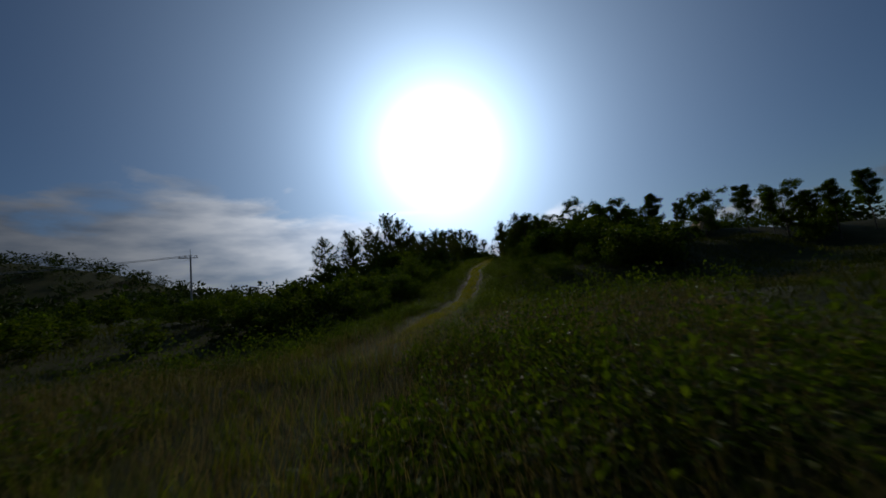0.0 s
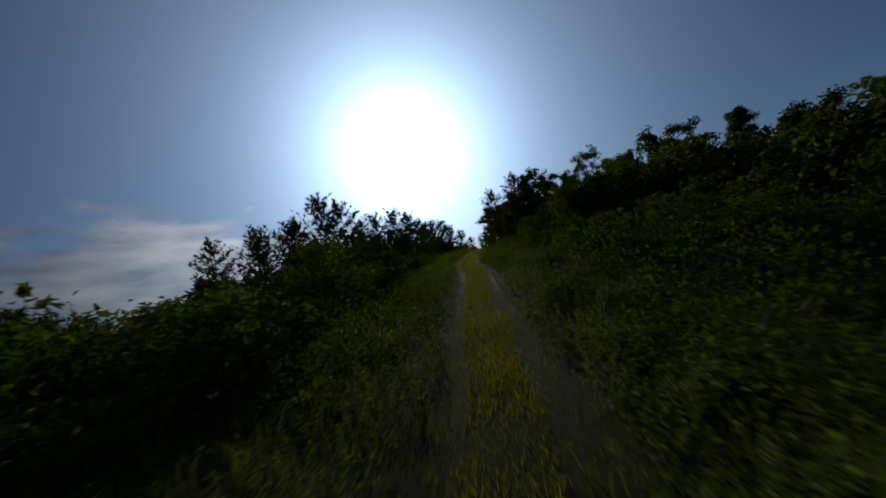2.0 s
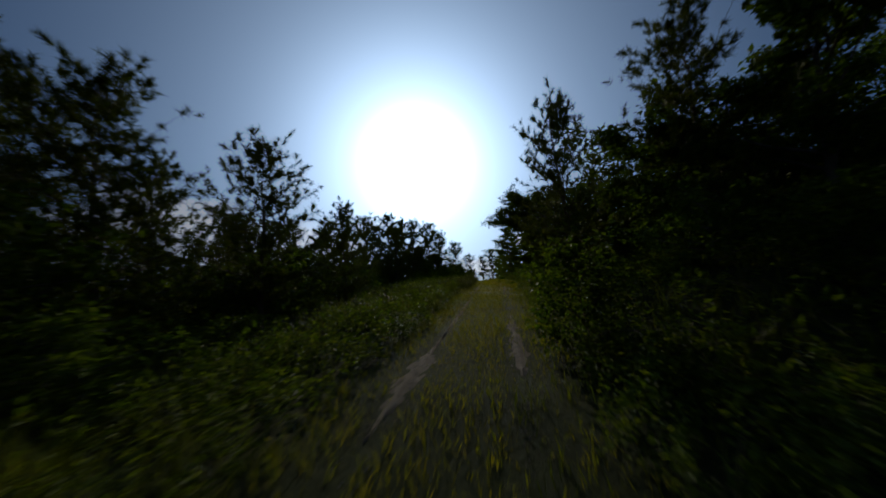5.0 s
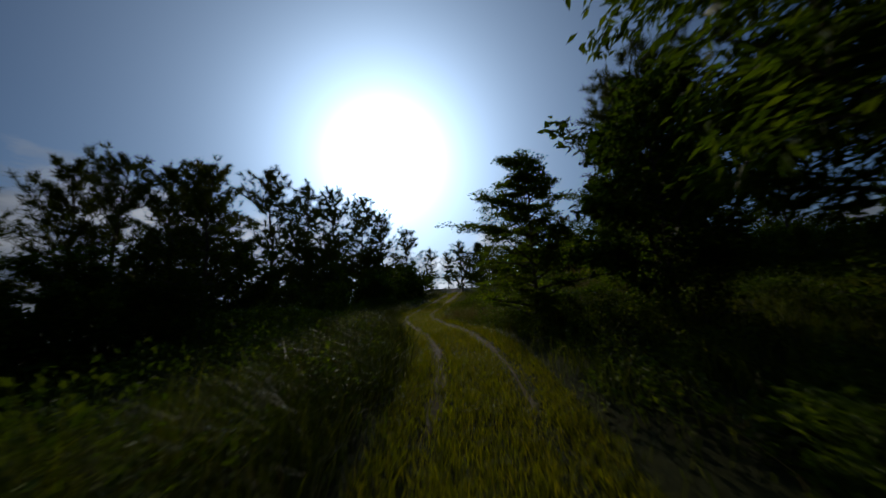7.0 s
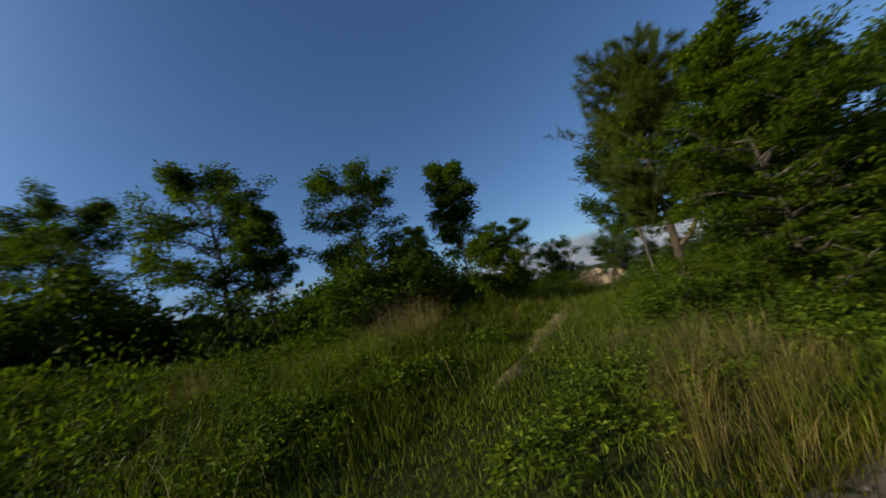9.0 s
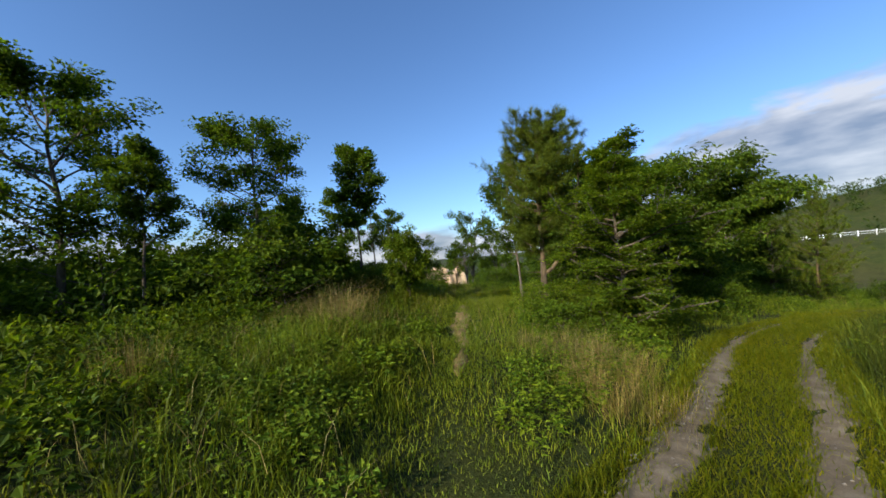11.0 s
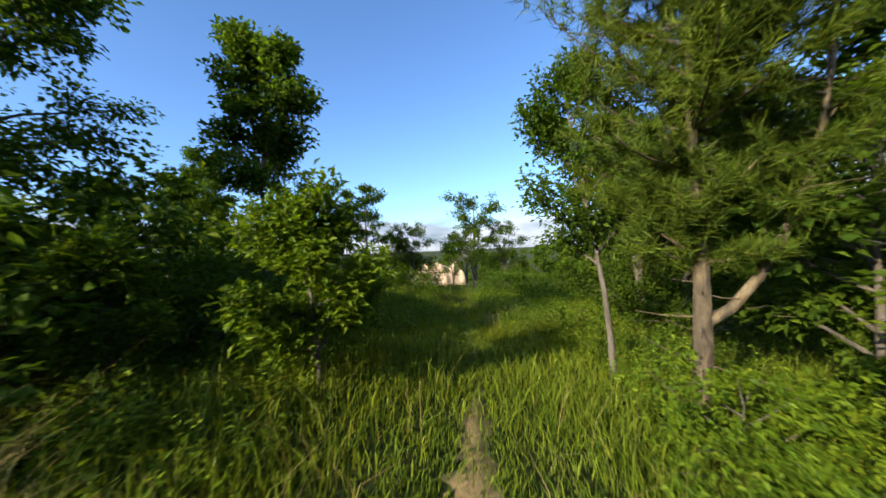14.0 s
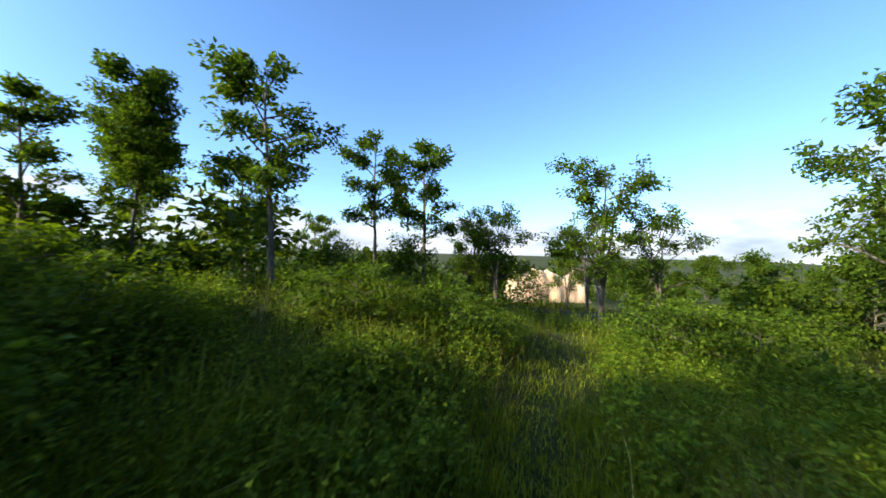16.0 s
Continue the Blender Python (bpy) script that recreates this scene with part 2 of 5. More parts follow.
M_WEED = leaf_material("weed_leaf", (0.036, 0.072, 0.012), (0.09, 0.15, 0.02), (0.18, 0.24, 0.036), (1.55, 1.5, 0.45), 0.62, 0.36)
M_WOOD_FAR = leaf_material("wooded_hill", (0.016, 0.034, 0.012), (0.03, 0.055, 0.017), (0.055, 0.085, 0.025), (1.2, 1.2, 0.6), 0.6, 0.2, 0.02)
M_CONCRETE = solid_material("grey_concrete", [(0.3, (0.26, 0.255, 0.245)), (0.7, (0.4, 0.39, 0.375))], 2.0, 0.85, 0.25, 40.0)
M_STEEL = solid_material("galvanised_steel", [(0.3, (0.28, 0.29, 0.3)), (0.7, (0.42, 0.43, 0.44))], 4.0, 0.45, 0.1, 40.0, (1, 1, 1), 0.6)
M_WHITE = solid_material("white_sheeting", [(0.3, (0.68, 0.69, 0.7)), (0.7, (0.82, 0.82, 0.82))], 0.4, 0.6, 0.1, 6.0)
M_GLAZE = solid_material("brown_porcelain", [(0.3, (0.2, 0.17, 0.15)), (0.7, (0.3, 0.27, 0.24))], 6.0, 0.3, 0.05, 40.0, (1, 1, 1), 0.6)
M_DEADWOOD = solid_material("bleached_deadwood", [(0.3, (0.2, 0.16, 0.12)), (0.7, (0.36, 0.31, 0.25))], 5.0, 0.95, 0.6, 30.0, (1, 1, 0.3))


# ---- the lie of the land ----
TRACK = [(-2.4, 8), (-1.6, 13), (0.2, 19), (2.3, 25), (3.6, 32), (5.2, 40), (5.6, 45), (8.0, 54), (10.6, 63), (12.8, 71), (14.2, 76.3), (15.3, 80.6), (15.25, 84), (15.2, 87), (15.4, 89.4), (16.1, 92), (18.1, 98), (21.5, 108), (26, 122)]
TRACK_Z = [(-10, 1.9), (4, 2.1), (16, 2.8), (28, 3.8), (38, 5.5), (44, 6.45), (55, 7.95), (67, 9.4), (74, 10.2), (78, 10.55), (82.5, 10.85), (87, 10.95), (92, 11.05), (105, 12.0), (125, 13.4)]
TRAIL = [(16.6, 89.6), (18.0, 87.8), (19.3, 86.2), (20.6, 84.7), (22.5, 82.2), (24.5, 79.9), (27.0, 77.2), (29.8, 74.2), (33, 70)]
WEST = [(-8, 18, 2.2), (-11.8, 40, 4.2), (-29.6, 48, 4.4), (-7.5, 55, 7.0), (-7.4, 63, 8.2), (0.6, 60, 8.2), (-4.2, 75, 9.0), (3.9, 84, 9.9), (6.9, 92, 10.6), (-3.1, 95, 10.2), (-27.2, 70, 4.5), (-34, 100, 6.0), (-44.9, 25, 4.0), (9, 113, 12.0), (10.4, 80, 10.2), (-20, 0, 1.6)]
EAST = [(9, 22, 3.0), (12.2, 38, 5.6), (22, 20, 2.7), (16.3, 46, 7.5), (25.4, 49, 7.4), (38.4, 48, 6.8), (14.6, 60, 9.4), (34.1, 26, 3.0), (48, 34, 3.6), (18.9, 75, 10.5), (17.5, 82.5, 10.85), (17.3, 88, 11.1), (21.4, 87.8, 11.7), (18.9, 91, 11.6), (20.4, 85, 11.3), (20.2, 81.2, 11.3), (23.2, 84, 11.9), (25.9, 87, 12.0), (28.9, 86, 11.9), (24.4, 80, 11.3), (26.9, 76.7, 10.9), (30.5, 82.8, 12.0), (28.3, 72.5, 10.7), (33.9, 78, 11.9), (34.9, 90, 11.4), (46.9, 84, 9.0), (41.5, 57, 9.6), (34.7, 66, 10.3), (58.7, 66, 8.0), (24.7, 67, 10.2), (22.9, 96, 12.6), (31, 98, 12.8), (46, 100, 9.6), (31, 112, 13.2)]


def smooth_line(keys, values, y, reach):
    y = np.asarray(y, float)
    return sum(np.interp(y + d, keys, values) for d in (-reach, 0, reach)) / 3


def track_x(y):
    """The middle of the farm track at y."""
    return smooth_line([b for _, b in TRACK], [a for a, _ in TRACK], y, 1.5)


def gauge(y):
    """Half the distance between the wheel ruts at y."""
    return 0.69 - 0.15 * np.clip((np.asarray(y, float) - 70) / 9, 0, 1)


def track_z(y):
    """The height of the farm track at y."""
    return smooth_line([a for a, _ in TRACK_Z], [b for _, b in TRACK_Z], y, 3.0)


def wave(x, y, seed=0.0):
    """A smooth uneven pattern between about -1 and 1."""
    return (np.sin(0.9 * x + 1.3 * np.sin(0.7 * y + seed) + seed) + np.sin(1.1 * y + 1.7 * np.sin(0.6 * x - seed) + 2 * seed) + np.sin(0.43 * (x + y) + seed * 3)) / 3


_knots = np.array([(tx, ty, float(track_z(ty))) for tx, ty in TRACK] + [(2, -8, 2.2)] + WEST + EAST)


def land(x, y):
    """The height of the ground."""
    x, y = np.broadcast_arrays(np.asarray(x, float), np.asarray(y, float))
    shape = x.shape
    x, y = x.ravel(), y.ravel()
    z = np.empty_like(x)
    for i in range(0, len(x), 20000):
        xs, ys = x[i : i + 20000, None], y[i : i + 20000, None]
        d2 = (xs - _knots[None, :, 0]) ** 2 + (ys - _knots[None, :, 1]) ** 2
        w = 1.0 / (d2 + 6.0) ** 2
        z[i : i + 20000] = (w * _knots[None, :, 2]).sum(1) / w.sum(1)
    side = np.abs(x - track_x(y))
    on = np.clip(1.0 - (side - 1.4) / 3.0, 0, 1) * np.clip((y - 8) / 8, 0, 1) * np.clip((126 - y) / 12, 0, 1)
    on = on * on * (3 - 2 * on)
    z = z * (1 - on) + track_z(y) * on
    rut = np.exp(-((side - gauge(y)) / 0.2) ** 2) * np.clip((y - 24) / 8, 0, 1) * np.clip((126 - y) / 12, 0, 1)
    z = z + 0.10 * wave(x * 0.6, y * 0.6, 1.0) * (1 - on) + 0.02 * wave(3 * x, 3 * y, 2.0) - 0.015 * rut
    out = np.hypot(np.maximum(np.maximum(-45 - x, x - 55), 0), np.maximum(np.maximum(-15 - y, y - 130), 0))
    s = np.clip(out / 90, 0, 1)
    s = s * s * (3 - 2 * s)
    z = z * (1 - s) + s * (-1.0 + 2.0 * wave(x * 0.02, y * 0.02, 4.0))
    far = np.hypot(x, y - 60)
    z = z + 42 * np.exp(-(((x + 190) / 75) ** 2 + ((y - 165) / 85) ** 2))
    rise = np.clip((-12 - y) / 45, 0, 1)
    z = z + rise * rise * (3 - 2 * rise) * (5.5 + 5.0 / (1 + np.exp((x - 20) / 7))) * np.exp(-((x + 20) / 260) ** 2)
    z = z + 34 * np.exp(-(((x + 70) / 130) ** 2 + ((y + 230) / 70) ** 2))
    z = z + np.clip((far - 900) / 600, 0, 1) * (14 + 12 * wave(x * 0.004, y * 0.004, 5.0))
    return z.reshape(shape)


def mesh_of(name, verts, tris, mat, smooth=False):
    me = bpy.data.meshes.new(name)
    verts, tris = np.asarray(verts, np.float32), np.asarray(tris, np.int32)
    me.vertices.add(len(verts))
    me.vertices.foreach_set("co", verts.ravel())
    me.loops.add(tris.size)
    me.loops.foreach_set("vertex_index", tris.ravel())
    me.polygons.add(len(tris))
    me.polygons.foreach_set("loop_start", np.arange(0, tris.size, tris.shape[1], dtype=np.int32))
    me.polygons.foreach_set("use_smooth", np.full(len(tris), smooth))
    me.update(calc_edges=True)
    me.validate()
    me.materials.append(mat)
    return me


def part(name, verts, tris, mat, parent=None, label="", smooth=False):
    ob = new(name, mesh_of(name, verts, tris, mat, smooth))
    if parent:
        ob.parent = parent
    return tagged(ob, label)


def grid_steps(lo, hi, fine, limit):
    mid = list(np.arange(lo, hi + fine / 2, fine))
    step, right, left = fine, [mid[-1]], [mid[0]]
    while right[-1] < limit:
        step *= 1.22
        right.append(right[-1] + step)
        left.append(left[-1] - step)
    return np.array(left[:0:-1] + mid + right[1:])


gx, gy = grid_steps(-12, 36, 0.4, 2600), grid_steps(-2, 112, 0.4, 2600)
XX, YY = np.meshgrid(gx, gy)
ZZ = land(XX, YY)
nx, ny = len(gx), len(gy)
idx = np.arange(nx * ny).reshape(ny, nx)
quads = np.stack([idx[:-1, :-1], idx[:-1, 1:], idx[1:, 1:], idx[1:, :-1]], -1).reshape(-1, 4)
ground = tagged(new("ground", mesh_of("ground", np.stack([XX, YY, ZZ], -1).reshape(-1, 3), quads, M_GROUND, True)), "sloping rough meadow ground of green and straw-coloured grass", "ground", kind="structure")


# ---- wheel ruts of the farm track and the foot trail ----
def strip(name, xs, ys, widths, mat, lift, label, fray=0.16):
    """A ragged strip of bare earth along a line, draped over the ground."""
    rng = np.random.default_rng(len(name))
    p = np.stack([xs, ys], 1)
    d = np.gradient(p, axis=0)
    d /= np.linalg.norm(d, axis=1)[:, None]
    nrm = np.stack([d[:, 1], -d[:, 0]], 1)
    n = len(p)
    rows = []
    for k, f in enumerate(np.linspace(-1, 1, 11)):
        w = widths * f * (1 + 0.25 * abs(f) * fray * rng.standard_normal(n))
        q = p + nrm * w[:, None]
        over = lift * (1.25 - 1.9 * abs(f)) + 0.55 * lift * wave(q[:, 0] * 7, q[:, 1] * 7, 1.5) + 0.3 * lift * rng.standard_normal(n)
        z = land(q[:, 0], q[:, 1]) + np.where(widths < 0.035, -0.05, over)
        rows.append(np.column_stack([q, z]))
    v = np.stack(rows, 1).reshape(-1, 3)
    i = np.arange(n * 11).reshape(n, 11)
    f = np.stack([i[:-1, :-1], i[:-1, 1:], i[1:, 1:], i[1:, :-1]], -1).reshape(-1, 4)
    return tagged(new(name, mesh_of(name, v, f, mat, True)), label, "rut", kind="structure")


ys = np.arange(27, 122, 0.13)
for hand in (-1, 1):
    wid = 0.19 + 0.06 * wave(ys * 1.7, ys * 0 + hand * 3, 3.0) + 0.05 * wave(ys * 0.4, ys * 0, hand)
    wid = wid * np.clip((ys - 27) / 7, 0.1, 1) * (0.3 + 0.75 * np.clip((ys - 80) / 4, 0, 1) + 0.28 * np.clip((ys - 30) / 5, 0, 1) * np.clip((63 - ys) / 5, 0, 1) + 0.25 * np.clip((ys - 73) / 3, 0, 1) * np.clip((84 - ys) / 4, 0, 1)) * (1 + 0.7 * wave(ys * 2.3, ys * 0, hand * 2.0) * np.clip((84 - ys) / 8, 0.3, 1))
    strip("road", track_x(ys) + hand * (gauge(ys) + 0.04 * wave(ys, ys * 0, 7.0)), ys, 1.4 * np.clip(wid, 0.0, 0.24) * np.where(ys > 82, 1.2, 1.0) * np.clip(np.where(ys > 83, 1, 0.6 + 1.1 * wave(ys * 1.3, ys * 0 + hand, 4.0)), 0, 1), M_GRAVEL, 0.022, "bare gravelly wheel rut of a grassy farm track", 0.26)
tp = np.array(TRAIL)
ts = np.linspace(0, len(tp) - 1, 300)
trx, tr_y = np.interp(ts, range(len(tp)), tp[:, 0]), np.interp(ts, range(len(tp)), tp[:, 1])
trx = np.convolve(np.pad(trx, 9, "edge"), np.ones(19) / 19, "valid") + 0.1 * wave(tr_y, trx, 2.0) + 0.09 * wave(tr_y * 2.6, trx * 2.2, 4.0)
tr_y = np.convolve(np.pad(tr_y, 9, "edge"), np.ones(19) / 19, "valid")
bare = slice(52, 232)
bald = np.clip(0.1 + 0.28 * wave(tr_y * 1.7, trx * 1.3, 5.0) + 0.16 * wave(tr_y * 5, trx * 4, 2.0), 0.0, 0.3)
bald *= np.clip((np.arange(300) - 52) / 14, 0, 1) * np.clip((232 - np.arange(300)) / 30, 0, 1)
strip("pavement", trx[bare], tr_y[bare], bald[bare], M_TRAIL, 0.024, "narrow trodden foot trail of ochre earth", 0.38)


def trail_gap(x, y):
    """How far a place lies from the foot trail."""
    return np.sqrt(((x[:, None] - trx[None, ::5]) ** 2 + (y[:, None] - tr_y[None, ::5]) ** 2).min(1))


def trail_bare(x, y):
    """Half the width of the bare earth on the trail next to a place."""
    return bald[::5][((x[:, None] - trx[None, ::5]) ** 2 + (y[:, None] - tr_y[None, ::5]) ** 2).argmin(1)]


# ---- leaves, blades and branches ----
def blades(xy, h, w, rng, lean=0.35, droop=0.5):
    """Grass blades of two bends each: base, middle and tip."""
    n = len(xy)
    z = land(xy[:, 0], xy[:, 1])
    a = rng.uniform(0, 2 * math.pi, n)
    side = np.stack([np.cos(a), np.sin(a), np.zeros(n)], 1) * w[:, None] / 2
    b = rng.uniform(0, 2 * math.pi, n)
    bend = np.stack([np.cos(b), np.sin(b), np.zeros(n)], 1) * (h * rng.uniform(0.05, lean, n))[:, None]
    base = np.column_stack([xy, z - 0.02])
    mid = base + bend * 0.5 + np.array([0, 0, 1]) * (h * 0.58)[:, None]
    tip = base + bend * (1.3 + droop * rng.uniform(0, 1.2, n))[:, None] + np.array([0, 0, 1]) * (h * rng.uniform(0.78, 1.0, n))[:, None]
    v = np.stack([base - side, base + side, mid - side * 0.8, mid + side * 0.8, tip], 1).reshape(-1, 3)
    o = (np.arange(n) * 5)[:, None]
    f = np.concatenate([o + [0, 1, 3], o + [0, 3, 2], o + [2, 3, 4]])
    return v, f


def leaves(at, way, length, width, rng):
    """Folded leaves at given places, pointing the given ways."""
    n = len(at)
    way = way / (np.linalg.norm(way, axis=1)[:, None] + 1e-9)
    side = np.cross(way, rng.standard_normal((n, 3)) * 0.45 + [0, 0, 1])
    side /= np.linalg.norm(side, axis=1)[:, None] + 1e-9
    up = np.cross(side, way)
    L, W = length[:, None], width[:, None]
    v = np.stack([at, at + way * L * 0.45 + side * W * 0.5 + up * W * 0.18, at + way * L - up * L * 0.12, at + way * L * 0.45 - side * W * 0.5 + up * W * 0.18], 1).reshape(-1, 3)
    o = (np.arange(n) * 4)[:, None]
    return v, np.concatenate([o + [0, 1, 2], o + [0, 2, 3]])


def tubes(lines, sides=6):
    """Tapered round limbs along lines of (point, radius)."""
    vs, fs, at = [], [], 0
    for pts, rad in lines:
        pts, rad = np.asarray(pts, float), np.asarray(rad, float)
        m = sides if rad.max() > 0.02 else 3
        ring = np.linspace(0, 2 * math.pi, m, endpoint=False)
        d = np.gradient(pts, axis=0)
        d /= np.linalg.norm(d, axis=1)[:, None] + 1e-9
        ref = np.array([0.3, 0.2, 1.0]) if abs(d[:, 2]).mean() < 0.8 else np.array([1.0, 0.1, 0.0])
        u = np.cross(d, ref)
        u /= np.linalg.norm(u, axis=1)[:, None] + 1e-9
        w = np.cross(d, u)
        v = pts[:, None] + rad[:, None, None] * (np.cos(ring)[None, :, None] * u[:, None] + np.sin(ring)[None, :, None] * w[:, None])
        n = len(pts)
        i = at + np.arange(n * m).reshape(n, m)
        j = np.roll(i, -1, axis=1)
        fs.append(np.stack([i[:-1], j[:-1], j[1:], i[1:]], -1).reshape(-1, 4))
        vs.append(v.reshape(-1, 3))
        at += n * m
    return np.concatenate(vs), np.concatenate(fs)


def unit(v):
    return v / (np.linalg.norm(v) + 1e-9)


def broadleaf(name, seed, H, spread, base=0.25, limbs=16, rise=35, flat=0.7, count=5200, leaf=0.13, slim=0.5, bark=None, foliage=None, radius=None, cluster=0.3, stems=1, sway=0.05, droop=0.25, profile=0.5, twigs=1.0, clumps=0.6, arms=(), inner=0.3, cone=False, bow=None):
    """A tree or shrub: tapered trunk with limbs, and a crown of small leaves in clumps with gaps."""
    rng = np.random.default_rng(seed)
    wood, tips = [], []
    for s in range(stems):
        r0 = radius or H * 0.014
        tilt = rng.uniform(0, 2 * math.pi)
        foot = np.array([math.cos(tilt), math.sin(tilt), 0]) * 0
        lean = np.array([math.cos(tilt), math.sin(tilt), 0]) * (0.25 * spread if stems > 1 else sway * H)
        if bow:
            lean = np.array([bow[0], bow[1], 0.0])
        k = np.linspace(0, 1, 9)
        wob = np.cumsum(rng.standard_normal((9, 3)) * [0.012 * H, 0.012 * H, 0], 0)
        trunk = foot + np.outer(k, [0, 0, H * 0.93 * (1 if s == 0 else rng.uniform(0.75, 0.98))]) + np.outer(k**1.3, lean) + wob * k[:, None]
        trunk[0, 2] -= 0.25
        wood.append((trunk, r0 * (1.0 - 0.88 * k) * (1 + 0.5 * np.exp(-k * 14)) + 0.006))
        for i in range(limbs // stems):
            f = base + (0.97 - base) * ((i + rng.uniform(0.1, 0.9)) / (limbs // stems))
            root = np.array([np.interp(f, k, trunk[:, c]) for c in range(3)])
            shape = max(0.22, 1 - abs((f - profile) / (1.02 - profile if f > profile else profile - base + 0.25)) ** 2) ** 0.5
            if cone:
                shape = min(1.0, 0.12 + ((1.0 - f) / (1.0 - profile)) ** 0.55) * rng.uniform(0.5, 1.15)
            az = i * 2.4 + rng.uniform(-0.5, 0.5) + s
            el = radians(rise * rng.uniform(0.5, 1.35) + 28 * max(0, f - 0.6))
            L = spread * shape * rng.uniform(0.7, 1.15)
            way = np.array([math.cos(az) * math.cos(el), math.sin(az) * math.cos(el), math.sin(el)])
            m = np.linspace(0, 1, 6)
            curve = root + np.outer(m, way * L) + np.outer(m**2, [0, 0, L * rng.uniform(-0.15, 0.12)]) + np.cumsum(rng.standard_normal((6, 3)) * 0.035 * L, 0) * m[:, None]
            rl = max(0.008, 0.45 * r0 * (1 - f) + 0.012)
            if twigs > 0.5:
                wood.append((curve, rl * (1 - 0.85 * m) + 0.004))
            elif twigs and i % 2:
                wood.append((curve[[0, 2, 5]], (rl * (1 - 0.85 * m) + 0.004)[[0, 2, 5]]))
            for j in range(rng.integers(5, 8)):
                g = rng.uniform(inner, 1.0)
                b = np.array([np.interp(g, m, curve[:, c]) for c in range(3)])
                d = unit(way + rng.standard_normal(3) * [0.8, 0.8, 0.55 * flat + 0.1])
                l2 = L * rng.uniform(0.2, 0.42)
                q = np.linspace(0, 1, 4)
                c2 = b + np.outer(q, d * l2) + np.outer(q**2, [0, 0, -0.1 * l2])
                if twigs > 0.5 and rng.uniform() < twigs:
                    wood.append((c2, 0.011 * (1 - 0.75 * q) + 0.002))
                tips += [(c2[1], d), (c2[2], d), (c2[3], d)]
            tips += [(curve[4], way), (curve[5], way)]
    for start, reach in arms:
        # a long limb that reaches out on one side
        m = np.linspace(0, 1, 7)
        reach = np.array(reach, float)
        curve = np.array([0, 0, start]) + np.outer(m, reach) + np.cumsum(rng.standard_normal((7, 3)) * 0.05, 0) * m[:, None]
        wood.append((curve, 0.034 * (1 - 0.8 * m) + 0.004))
        for j in range(20):
            g = rng.uniform(0.3, 1.0)
            b = np.array([np.interp(g, m, curve[:, c]) for c in range(3)])
            d = unit(unit(reach) + rng.standard_normal(3) * [0.75, 0.75, 0.12])
            c2 = b + np.outer(np.linspace(0, 1, 4), d * rng.uniform(0.35, 0.75))
            wood.append((c2, [0.009, 0.007, 0.005, 0.002]))
            tips += [(c2[1], d), (c2[2], d), (c2[3], d)]
    at = np.array([p for p, _ in tips])
    dr = np.array([d for _, d in tips])
    full = rng.permutation(len(at))[: max(12, int(len(at) * clumps))]
    pick = full[rng.integers(0, len(full), count)]
    n = len(pick)
    ball = rng.standard_normal((n, 3))
    ball *= (rng.uniform(0, 1, n) ** 0.45 / (np.linalg.norm(ball, axis=1) + 1e-9))[:, None]
    pos = at[pick] + ball * [cluster, cluster, cluster * flat]
    way = dr[pick] * 0.7 + rng.standard_normal((n, 3)) * [0.7, 0.7, 0.45 * flat + 0.1] + [0, 0, -droop]
    ln = leaf * rng.uniform(0.65, 1.3, n)
    top = new(name)
    part("trunk", *tubes(wood, 6 if twigs > 0.5 else 3), bark or M_BARK_OAK, top, smooth=True)
    part("crown", *leaves(pos, way, ln, ln * slim, rng), foliage or M_LEAF_OAK, top)
    return top


